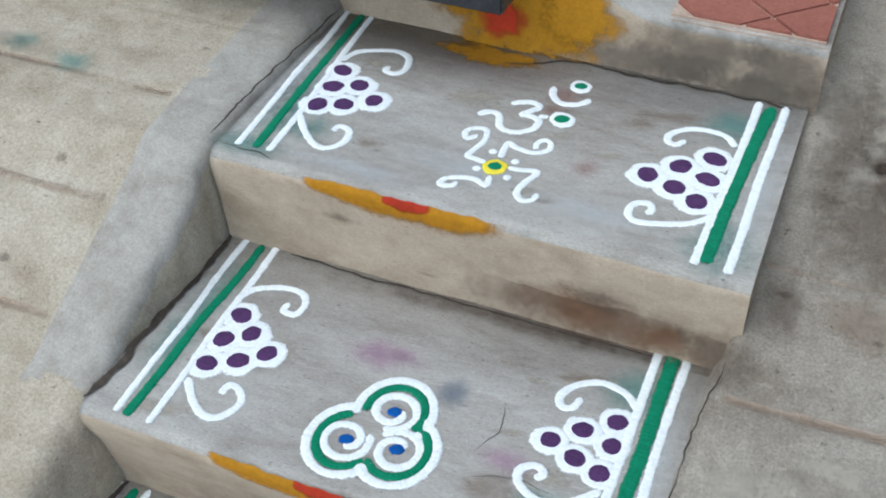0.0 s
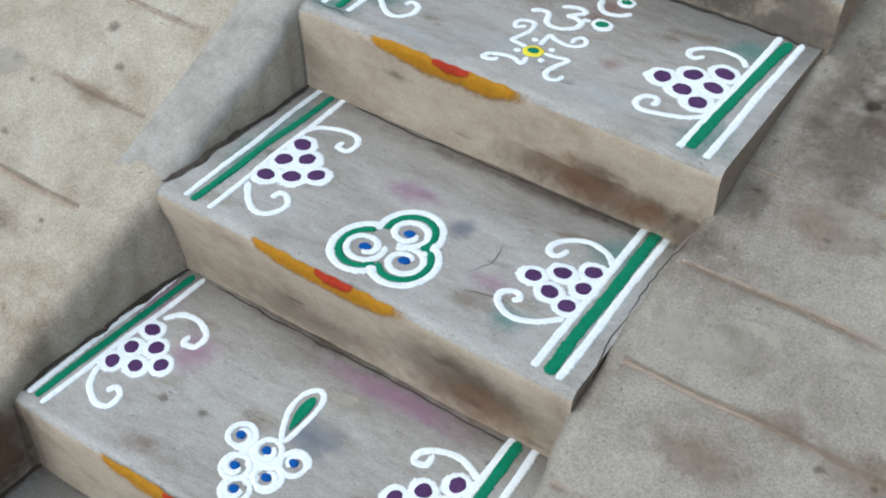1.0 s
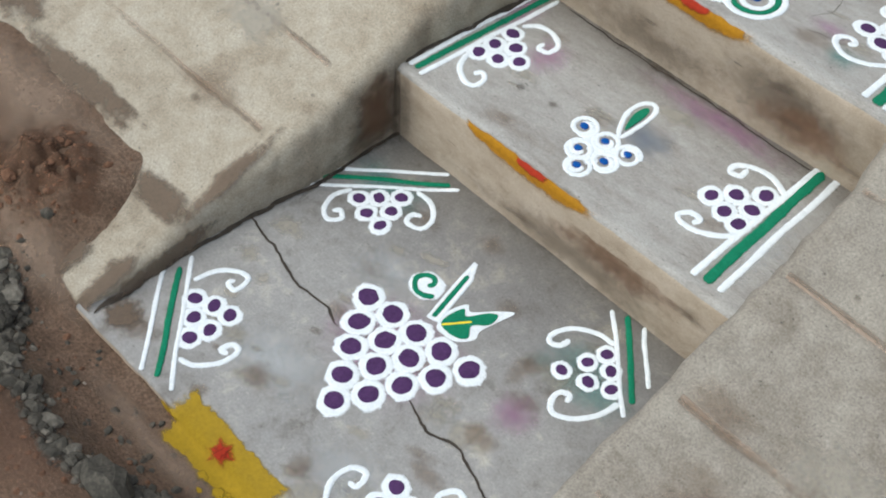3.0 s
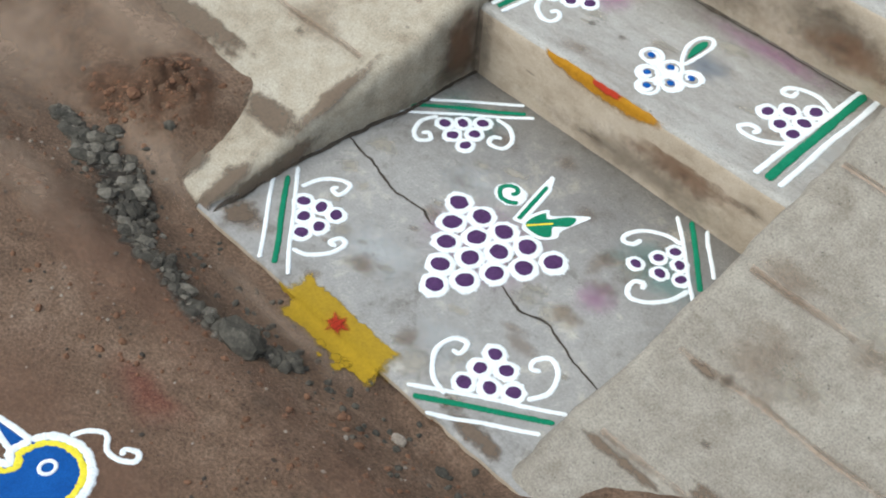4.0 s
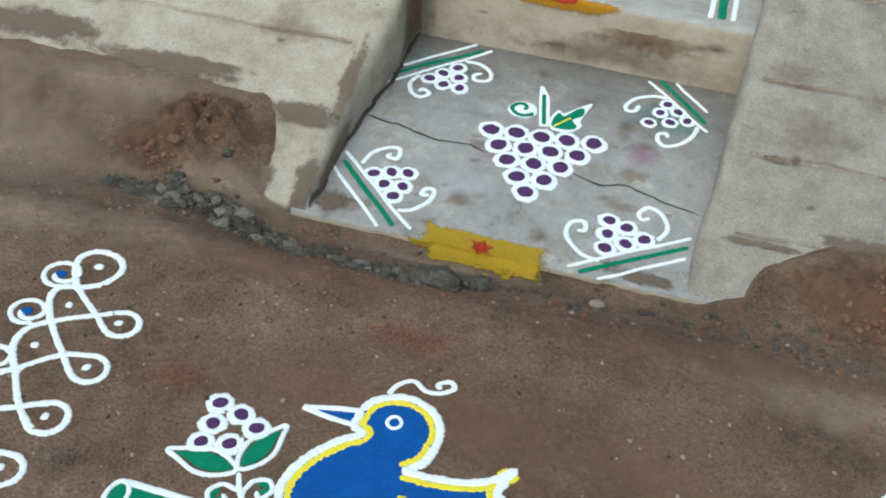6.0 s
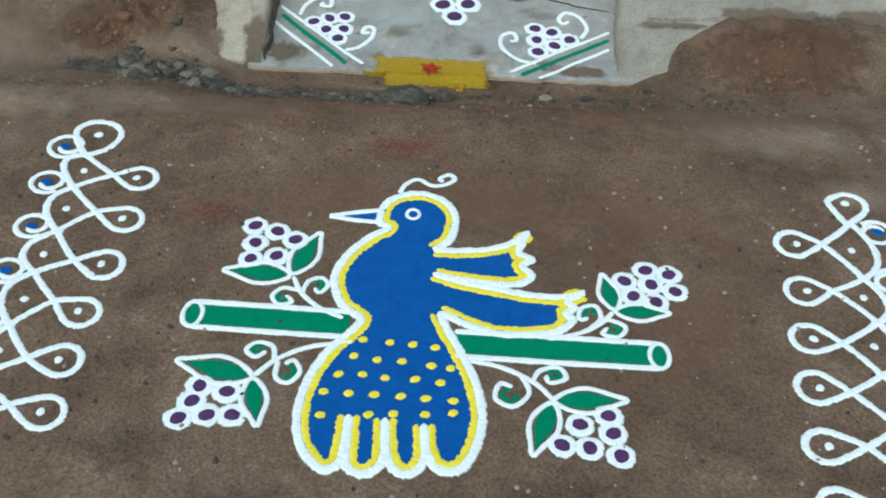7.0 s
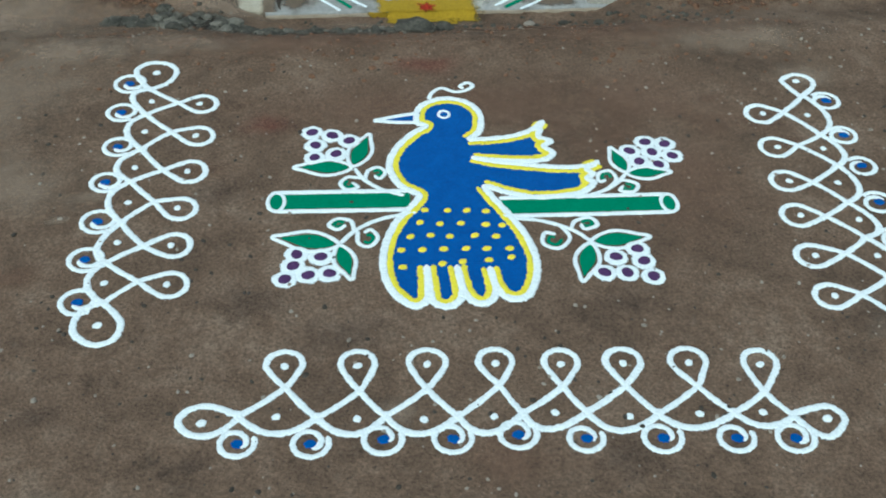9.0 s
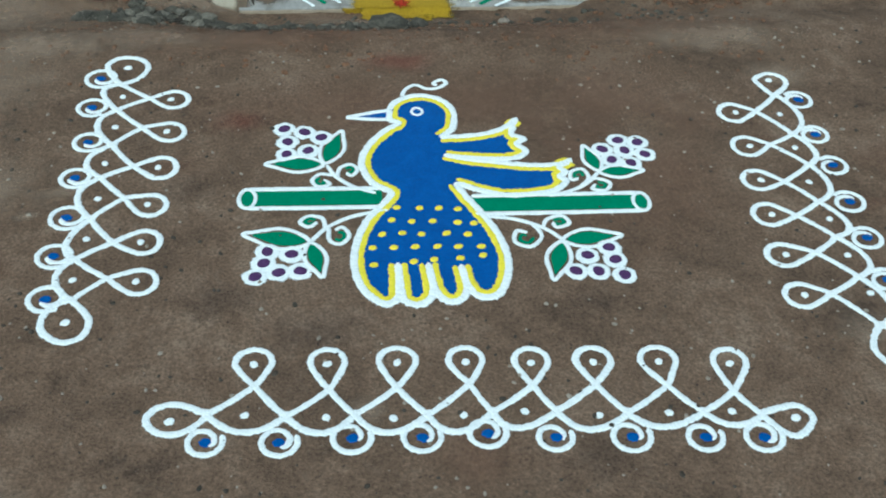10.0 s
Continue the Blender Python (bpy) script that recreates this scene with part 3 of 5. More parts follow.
grape_motif(level_2, [(0.242, 2.443), (0.246, 2.402), (0.244, 2.354), (0.205, 2.414), (0.209, 2.366), (0.172, 2.383)], [[(0.26, 2.474), (0.238, 2.496), (0.203, 2.502), (0.174, 2.485), (0.16, 2.461), (0.168, 2.442), (0.182, 2.447), (0.186, 2.466)], [(0.253, 2.329), (0.224, 2.3), (0.189, 2.287), (0.159, 2.302), (0.152, 2.325), (0.169, 2.337), (0.181, 2.328), (0.173, 2.317)]], ((0.279, 2.594), (0.285, 2.219)), [((0.261, 2.599), (0.263, 2.22)), ((0.3, 2.597), (0.303, 2.219))], "white, green and purple powder grape motif on the middle step")
grape_motif(level_3, [(-0.366, 2.117), (-0.369, 2.072), (-0.375, 2.035), (-0.334, 2.092), (-0.337, 2.047), (-0.304, 2.07)], [[(-0.367, 2.144), (-0.347, 2.168), (-0.313, 2.172), (-0.284, 2.155), (-0.284, 2.128), (-0.305, 2.124), (-0.306, 2.14)], [(-0.386, 2.016), (-0.372, 1.982), (-0.34, 1.962), (-0.318, 1.967), (-0.317, 1.991), (-0.333, 2.001), (-0.34, 1.986)]], ((-0.39, 2.242), (-0.425, 1.921)), [((-0.411, 2.245), (-0.442, 1.918)), ((-0.371, 2.247), (-0.408, 1.914))], "white, green and purple powder grape motif on the lower step")
grape_motif(level_3, [(0.21, 2.14), (0.213, 2.097), (0.215, 2.056), (0.174, 2.105), (0.182, 2.061), (0.145, 2.073)], [[(0.231, 2.165), (0.194, 2.181), (0.158, 2.177), (0.133, 2.159), (0.133, 2.14), (0.152, 2.145), (0.152, 2.165)], [(0.233, 2.045), (0.213, 2.018), (0.177, 1.995), (0.145, 1.991), (0.132, 2.001), (0.145, 2.019), (0.165, 2.018), (0.16, 2.002)]], ((0.248, 2.255), (0.252, 1.922)), [((0.235, 2.262), (0.227, 1.917)), ((0.276, 2.265), (0.277, 1.922))], "white, green and purple powder grape motif on the lower step")
grape_motif(level_slab, [(-0.373, 1.744), (-0.348, 1.772), (-0.32, 1.803), (-0.336, 1.73), (-0.308, 1.766), (-0.297, 1.728)], [[(-0.398, 1.749), (-0.411, 1.715), (-0.399, 1.681), (-0.375, 1.668), (-0.358, 1.687), (-0.374, 1.699), (-0.384, 1.687)], [(-0.311, 1.835), (-0.272, 1.834), (-0.241, 1.808), (-0.241, 1.778), (-0.269, 1.77), (-0.277, 1.789), (-0.261, 1.8)]], ((-0.465, 1.729), (-0.28, 1.894)), [((-0.473, 1.75), (-0.301, 1.911)), ((-0.463, 1.698), (-0.258, 1.897))], "white, green and purple powder grape motif on the foot slab")
grape_motif(level_slab, [(-0.392, 1.381), (-0.361, 1.355), (-0.332, 1.325), (-0.357, 1.396), (-0.321, 1.359), (-0.322, 1.403)], [[(-0.426, 1.403), (-0.415, 1.446), (-0.387, 1.473), (-0.363, 1.475), (-0.359, 1.443), (-0.38, 1.444), (-0.376, 1.456)], [(-0.311, 1.287), (-0.291, 1.292), (-0.277, 1.302), (-0.256, 1.333), (-0.254, 1.367), (-0.271, 1.37), (-0.277, 1.35), (-0.261, 1.351)]], ((-0.467, 1.404), (-0.305, 1.237)), [((-0.484, 1.378), (-0.333, 1.228)), ((-0.472, 1.435), (-0.268, 1.239))], "white, green and purple powder grape motif on the foot slab")
grape_motif(level_slab, [(0.119, 1.309), (0.157, 1.333), (0.192, 1.356), (0.117, 1.351), (0.152, 1.38), (0.114, 1.391)], [[(0.115, 1.269), (0.075, 1.279), (0.038, 1.32), (0.039, 1.361), (0.064, 1.373), (0.071, 1.347), (0.056, 1.344)], [(0.217, 1.362), (0.233, 1.401), (0.217, 1.442), (0.187, 1.457), (0.17, 1.434), (0.177, 1.416), (0.193, 1.424)]], ((0.081, 1.225), (0.282, 1.363)), [((0.054, 1.236), (0.283, 1.392)), ((0.118, 1.217), (0.281, 1.33))], "white, green and purple powder grape motif on the foot slab")
grape_motif(level_slab, [(0.176, 1.821), (0.203, 1.8), (0.227, 1.773), (0.164, 1.785), (0.19, 1.756), (0.144, 1.741)], [[(0.172, 1.845), (0.139, 1.843), (0.101, 1.82), (0.084, 1.787), (0.091, 1.769), (0.109, 1.777), (0.112, 1.797)], [(0.253, 1.762), (0.245, 1.722), (0.221, 1.686), (0.191, 1.669), (0.173, 1.684), (0.171, 1.706), (0.186, 1.715), (0.193, 1.7)]], ((0.146, 1.907), (0.271, 1.777)), [((0.122, 1.899), (0.275, 1.747)), ((0.183, 1.912), (0.27, 1.82))], "white, green and purple powder grape motif on the foot slab")


# ---- centre motifs ----
def build_sign():
    """A curled sacred sign above a four-armed flower, on the upper step."""
    th = thing("powder_sign", (-0.015, 2.76, TREAD_1), "white powder curled sign and flower with green dots", "floor drawing")
    w = 0.0115
    lines = [
        [(-0.086, 2.789), (-0.074, 2.802), (-0.057, 2.800), (-0.044, 2.771), (-0.021, 2.766), (0.000, 2.783), (0.003, 2.807), (-0.014, 2.815), (-0.026, 2.814), (-0.008, 2.841), (-0.021, 2.850), (-0.039, 2.844), (-0.050, 2.834)],
        [(-0.001, 2.818), (0.012, 2.823)],
        [(-0.006, 2.903), (0.002, 2.878), (0.019, 2.864), (0.043, 2.871), (0.056, 2.889)],
    ]
    for line in lines:
        Powder(level_1).stroke(curve_through(line), w).done("sign_stroke", WHITE, th)
    arms = [
        [(-0.067, 2.739), (-0.078, 2.726), (-0.086, 2.742), (-0.076, 2.755), (-0.059, 2.756), (-0.053, 2.728), (-0.062, 2.689), (-0.050, 2.684), (-0.033, 2.682)],
        [(-0.018, 2.699), (-0.020, 2.725), (-0.019, 2.739), (-0.005, 2.731), (0.021, 2.728), (0.038, 2.741), (0.038, 2.757), (0.027, 2.764), (0.019, 2.752), (0.022, 2.737)],
        [(0.001, 2.681), (0.018, 2.683), (0.042, 2.687), (0.033, 2.658), (0.030, 2.634), (0.041, 2.619), (0.055, 2.625), (0.057, 2.640)],
        [(-0.016, 2.653), (-0.014, 2.631), (-0.032, 2.639), (-0.054, 2.635), (-0.071, 2.625), (-0.073, 2.611), (-0.058, 2.613), (-0.052, 2.623)],
    ]
    for line in arms:
        Powder(level_1).stroke(curve_through(line), 0.0095).done("petal_curl", WHITE, th)
    for x, y, r in ((0.033, 2.823, 0.019), (0.032, 2.919, 0.0165)):
        ring = Powder(level_1).dab(x, y, r * 1.05, r * 1.15, 0.4, 0.002).done("white_ring", WHITE, th)
        Powder(level_1).dab(x, y, r * 0.68, r * 0.60, 0.4, 0.0032).done("green_dot", GREEN, ring)
    for x, y in ((-0.032, 2.709), (0.005, 2.698), (0.007, 2.659), (-0.039, 2.663)):
        Powder(level_1).dab(x, y, 0.0062).done("white_dot", WHITE, th)
    Powder(level_1).dab(-0.017, 2.676, 0.018, 0.019, 0, 0.0022).done("yellow_ring", YELLOW, th)
    Powder(level_1).dab(-0.017, 2.676, 0.0115, 0.010, 0.3, 0.0034).done("green_dot", GREEN, th)


def build_trefoil():
    """Three joined spirals inside a green and white outline, on the middle step."""
    th = thing("powder_trefoil", (-0.035, 2.32, TREAD_2), "white, green and blue powder trefoil of spirals on the middle step", "floor drawing")
    lobes = ((-0.028, 2.351), (-0.066, 2.286), (0.0, 2.295))
    cx, cy = -0.032, 2.312
    for r, wd, m, nm in ((0.053, 0.0125, WHITE, "outer_outline"), (0.0405, 0.0115, GREEN, "green_line")):
        for i, (x, y) in enumerate(lobes):
            a = math.atan2(y - cy, x - cx)
            span = math.radians(118 if r > 0.05 else 112)
            arc = [Vector((x + 0.93 * r * math.cos(a + f * span), y + 1.08 * r * math.sin(a + f * span))) for f in np.linspace(-1, 1, 40)]
            Powder(level_2).stroke(arc, wd, 0.0024 if r > 0.05 else 0.003).done(nm, m, th)
    for i, (x, y) in enumerate(lobes):
        a = math.atan2(cy - y, cx - x)
        swirl = Powder(level_2).stroke([Vector(p) for p in spiral(x, y, 0.030, a, 1.35, 44, -1 if i else 1, 0.25)], 0.0115).done("spiral", WHITE, th)
        Powder(level_2).dab(x, y, 0.0105, 0.0085, 0.3, 0.0036).done("blue_dot", BLUE, swirl)


def build_berries():
    th = thing("powder_berries", (-0.06, 2.03, level_3(0, 2.03)), "white powder berries with blue dots and one green leaf", "floor drawing")
    spots = ((-0.110, 2.037), (-0.059, 2.036), (-0.082, 1.990), (-0.030, 1.999), (-0.057, 1.959), (-0.012, 2.040))
    for x, y in spots:
        swirl = Powder(level_3).stroke([Vector(p) for p in spiral(x, y, 0.0225, rng.uniform(0, 6), 1.7, 40, 1, 0.3)], 0.0095).done("white_spiral", WHITE, th)
        Powder(level_3).dab(x - 0.002, y, 0.0088, 0.0075, 0, 0.0034).done("blue_dot", BLUE, swirl)
    Powder(level_3).dab(-0.061, 2.010, 0.016, h=0.0012).dab(-0.045, 2.022, 0.016, h=0.0012).dab(-0.085, 2.018, 0.013, h=0.0012).dab(-0.050, 1.984, 0.014, h=0.0012).done("white_ground", WHITE, th)
    leaf = [(-0.052, 2.062), (-0.078, 2.110), (-0.078, 2.150), (-0.060, 2.168), (-0.044, 2.150), (-0.044, 2.105)]
    Powder(level_3).stroke(curve_through(leaf, closed=True), 0.0095, closed=True).done("leaf_outline", WHITE, th)
    inner = [(-0.056, 2.082), (-0.068, 2.115), (-0.067, 2.142), (-0.059, 2.152), (-0.052, 2.140), (-0.052, 2.108)]
    Powder(level_3).fill(curve_through(inner, closed=True), 0.0026, 0.004).done("leaf", GREEN, th)


def build_bunch():
    """Fifteen ringed grapes in five rows with stem, tendril and leaf, on the foot slab."""
    th = thing("powder_grape_bunch", (-0.075, 1.56, level_slab(0, 1.56)), "large purple and white powder grape bunch with green leaf", "floor drawing")
    a, b, tip = Vector((-0.191, 1.603)), Vector((0.037, 1.626)), Vector((-0.070, 1.421))
    step, down = (b - a) / 4, (tip - (a + b) / 2) / 4
    spots = []
    for row in range(5):
        for k in range(5 - row):
            c = a + step * (k + row / 2) + down * row + Vector((rng.uniform(-1, 1), rng.uniform(-1, 1))) * 0.002
            ring = Powder(level_slab).dab(c.x, c.y, 0.0335, 0.030, rng.uniform(0, 3), 0.0016 + 0.00006 * len(spots)).done("grape_ring", WHITE, th)
            spots.append((c, ring))
    for c, ring in spots:
        Powder(level_slab).dab(c.x, c.y, 0.0215, 0.0195, rng.uniform(0, 3), 0.0032).done("grape", PURPLE, ring)
    stem = [(-0.087, 1.650), (-0.099, 1.706), (-0.108, 1.749), (-0.115, 1.796), (-0.093, 1.761), (-0.083, 1.712), (-0.070, 1.655)]
    Powder(level_slab).fill([Vector(p) for p in stem], 0.0014, 0.004).stroke([Vector(p) for p in stem], 0.008).done("stem_outline", WHITE, th)
    Powder(level_slab).stroke([Vector((-0.082, 1.658)), Vector((-0.104, 1.765))], 0.0105, 0.0034).done("stem", GREEN, th)
    Powder(level_slab).dab(-0.138, 1.697, 0.037, 0.031, 0.2, 0.0016).done("tendril_ground", WHITE, th)
    Powder(level_slab).stroke(curve_through([(-0.112, 1.690), (-0.127, 1.678), (-0.147, 1.677), (-0.163, 1.694), (-0.157, 1.711), (-0.142, 1.717), (-0.132, 1.708), (-0.137, 1.696)]), 0.011, 0.0034).done("tendril", GREEN, th)
    rim = [(-0.065, 1.650), (-0.073, 1.686), (-0.060, 1.721), (-0.045, 1.713), (-0.015, 1.747), (0.010, 1.768), (0.003, 1.734), (-0.005, 1.696), (0.001, 1.678), (-0.017, 1.652), (-0.045, 1.645)]
    Powder(level_slab).fill(curve_through(rim, 6, True), 0.0014, 0.004).done("leaf_ground", WHITE, th)
    leaf = [(-0.060, 1.656), (-0.066, 1.678), (-0.057, 1.709), (-0.043, 1.700), (-0.022, 1.732), (-0.006, 1.742), (-0.003, 1.717), (-0.023, 1.693), (-0.009, 1.671), (-0.026, 1.656)]
    Powder(level_slab).fill(curve_through(leaf, 5, True), 0.0028, 0.004).done("leaf", GREEN, th)
    Powder(level_slab).stroke([Vector((-0.060, 1.656)), Vector((-0.028, 1.699))], 0.0055, 0.0040).done("leaf_vein", YELLOW, th)


build_sign()
build_trefoil()
build_berries()
build_bunch()


# ---- looped borders in the yard ----
def border(label, heads, crossings, valleys, bulges, dots, ends, end_dots, swirls, tip, start, turns, radius=0.030):
    """A woven line: a loop round each head dot, scallops between the valleys, spirals with blue dots outside."""
    mid = sum((Vector(p) for p in valleys), Vector((0, 0))) / len(valleys)
    th = thing("powder_border", (mid.x, mid.y, level_ground(*mid)), label, "floor drawing", "looped yard borders")
    lift, wide = 0.0024, 0.0112
    for i, (h, c) in enumerate(zip(heads, crossings)):
        h, c, a, b = Vector(h), Vector(c), Vector(valleys[i]), Vector(valleys[i + 1])
        n = (h - c).normalized()
        s = Vector((n.y, -n.x)) if Vector((n.y, -n.x)).dot(b - a) > 0 else Vector((-n.y, n.x))
        k = rng.uniform(0.93, 1.05)
        ring = [c, c.lerp(h, 0.5) + s * 0.0175 * k, h + s * 0.0305 * k + n * 0.002, h + n * tip * 0.72 + s * 0.023 * k, h + n * tip, h + n * tip * 0.72 - s * 0.023 * k, h - s * 0.0305 * k + n * 0.002, c.lerp(h, 0.5) - s * 0.0175 * k, c]
        line = curve_through([a, a.lerp(c, 0.5) - n * 0.003] + ring + [b.lerp(c, 0.5) - n * 0.003, b])
        Powder(level_ground).stroke(line, wide * rng.uniform(0.95, 1.08), lift, rough=0.16).done("loop", WHITE, th)
        Powder(level_ground).dab(h.x, h.y, 0.0082, 0.0068, rng.uniform(0, 3), rough=0.14).done("white_dot", WHITE, th)
        m = Vector(bulges[i])
        out = (m - (a + b) / 2) * 0.62
        Powder(level_ground).stroke(curve_through([a.lerp(c, 0.12), a, a.lerp(m, 0.5) + out * 0.42, m, b.lerp(m, 0.5) + out * 0.42, b, b.lerp(c, 0.12)]), wide * 1.12, lift, rough=0.16).done("scallop", WHITE, th)
    for line, spot in zip(ends, end_dots):
        Powder(level_ground).stroke(curve_through(line), wide * 1.1, lift, rough=0.16).done("end_loop", WHITE, th)
        Powder(level_ground).dab(*spot, 0.0092, 0.0078, 0.4, rough=0.14).done("white_dot", WHITE, th)
    for x, y in dots:
        Powder(level_ground).dab(x, y, 0.0078, 0.0068, rng.uniform(0, 3), rough=0.14).done("white_dot", WHITE, th)
    for i, (x, y) in enumerate(swirls):
        r = radius * rng.uniform(0.94, 1.08)
        turn = turns + rng.uniform(-0.08, 0.12)
        line = []
        for k in range(45):
            f = k / 44
            g = r * (1 - 0.10 * f / 0.6 if f < 0.6 else 0.90 - 0.56 * ((f - 0.6) / 0.4) ** 0.9)
            a = start - turn * math.tau * f
            line.append(Vector((x + g * math.cos(a), y + 0.94 * g * math.sin(a))))
        swirl = Powder(level_ground).stroke(line, 0.0098, lift, rough=0.16).done("spiral", WHITE, th)
        e = Vector((x, y)).lerp(line[-1], 0.25)
        Powder(level_ground).dab(e.x, e.y, 0.0115, 0.0092, rng.uniform(-0.3, 0.3), 0.0034, rough=0.16).done("blue_dot", BLUE, swirl)


border(
    "white powder looped border with blue dots below the blue figure",
    [(-0.465, -0.012), (-0.342, -0.019), (-0.225, -0.023), (-0.109, -0.029), (0.002, -0.038), (0.109, -0.043), (0.222, -0.049), (0.345, -0.061)],
    [(-0.464, -0.059), (-0.342, -0.074), (-0.230, -0.077), (-0.109, -0.077), (-0.003, -0.087), (0.103, -0.091), (0.224, -0.101), (0.334, -0.121)],
    [(-0.539, -0.114), (-0.413, -0.126), (-0.302, -0.130), (-0.184, -0.138), (-0.078, -0.139), (0.028, -0.144), (0.145, -0.156), (0.271, -0.162), (0.369, -0.175)],
    [(-0.480, -0.153), (-0.358, -0.163), (-0.251, -0.169), (-0.141, -0.175), (-0.041, -0.174), (0.076, -0.185), (0.198, -0.188), (0.315, -0.192)],
    [(-0.478, -0.119), (-0.348, -0.132), (-0.240, -0.141), (-0.126, -0.142), (-0.025, -0.141), (0.096, -0.157), (0.213, -0.160), (0.319, -0.164)],
    [[(-0.530, -0.112), (-0.550, -0.106), (-0.572, -0.094), (-0.599, -0.089), (-0.625, -0.100), (-0.634, -0.122), (-0.617, -0.144), (-0.586, -0.150), (-0.560, -0.138), (-0.533, -0.112)], [(0.360, -0.172), (0.402, -0.162), (0.432, -0.159), (0.451, -0.180), (0.441, -0.203), (0.413, -0.221), (0.391, -0.208), (0.362, -0.168)]],
    [(-0.597, -0.124), (0.422, -0.184)],
    [(-0.540, -0.168), (-0.424, -0.176), (-0.310, -0.175), (-0.198, -0.181), (-0.092, -0.180), (0.016, -0.196), (0.140, -0.203), (0.260, -0.212), (0.357, -0.218)],
    0.033, radians(25), 1.22)
border(
    "white powder looped border with blue dots beside the blue figure",
    [(-0.646, 0.739), (-0.648, 0.629), (-0.658, 0.514), (-0.670, 0.404), (-0.675, 0.299), (-0.675, 0.196)],
    [(-0.690, 0.744), (-0.698, 0.643), (-0.706, 0.520), (-0.715, 0.424), (-0.725, 0.301), (-0.726, 0.206)],
    [(-0.754, 0.798), (-0.755, 0.707), (-0.754, 0.590), (-0.766, 0.488), (-0.773, 0.368), (-0.789, 0.259), (-0.783, 0.155)],
    [(-0.789, 0.772), (-0.790, 0.657), (-0.798, 0.540), (-0.804, 0.436), (-0.808, 0.305), (-0.817, 0.210)],
    [(-0.747, 0.752), (-0.753, 0.648), (-0.762, 0.531), (-0.765, 0.425), (-0.774, 0.312), (-0.786, 0.206)],
    [[(-0.746, 0.788), (-0.765, 0.810), (-0.782, 0.840), (-0.788, 0.874), (-0.759, 0.897), (-0.720, 0.889), (-0.702, 0.858), (-0.720, 0.817), (-0.760, 0.794)], [(-0.790, 0.165), (-0.756, 0.124), (-0.746, 0.096), (-0.759, 0.065), (-0.790, 0.058), (-0.821, 0.081), (-0.828, 0.108), (-0.815, 0.141), (-0.776, 0.160)]],
    [(-0.745, 0.858), (-0.786, 0.103)],
    [(-0.797, 0.820), (-0.805, 0.717), (-0.800, 0.601), (-0.813, 0.489), (-0.814, 0.374), (-0.825, 0.270), (-0.825, 0.162)],
    0.036, radians(-50), 1.30, 0.032)
border(
    "white powder looped border with blue dots beside the blue figure",
    [(0.561, 0.643), (0.558, 0.527), (0.548, 0.417), (0.538, 0.313), (0.530, 0.199), (0.531, 0.092)],
    [(0.606, 0.645), (0.603, 0.529), (0.595, 0.410), (0.587, 0.307), (0.589, 0.201), (0.582, 0.092)],
    [(0.670, 0.704), (0.664, 0.563), (0.665, 0.461), (0.645, 0.346), (0.645, 0.242), (0.650, 0.133), (0.645, 0.008)],
    [(0.700, 0.620), (0.692, 0.500), (0.685, 0.388), (0.682, 0.277), (0.685, 0.174), (0.683, 0.058)],
    [(0.657, 0.632), (0.653, 0.517), (0.646, 0.406), (0.650, 0.294), (0.649, 0.191), (0.656, 0.090)],
    [[(0.664, 0.697), (0.646, 0.739), (0.641, 0.765), (0.677, 0.784), (0.707, 0.765), (0.701, 0.733), (0.662, 0.698)], [(0.650, 0.018), (0.620, -0.020), (0.613, -0.055), (0.636, -0.085), (0.670, -0.085), (0.693, -0.052), (0.678, -0.015), (0.640, 0.012)]],
    [(0.671, 0.758), (0.652, -0.045)],
    [(0.713, 0.682), (0.710, 0.559), (0.714, 0.455), (0.707, 0.342), (0.703, 0.236), (0.700, 0.122), (0.700, 0.021)],
    0.037, radians(140), 1.30, 0.031)


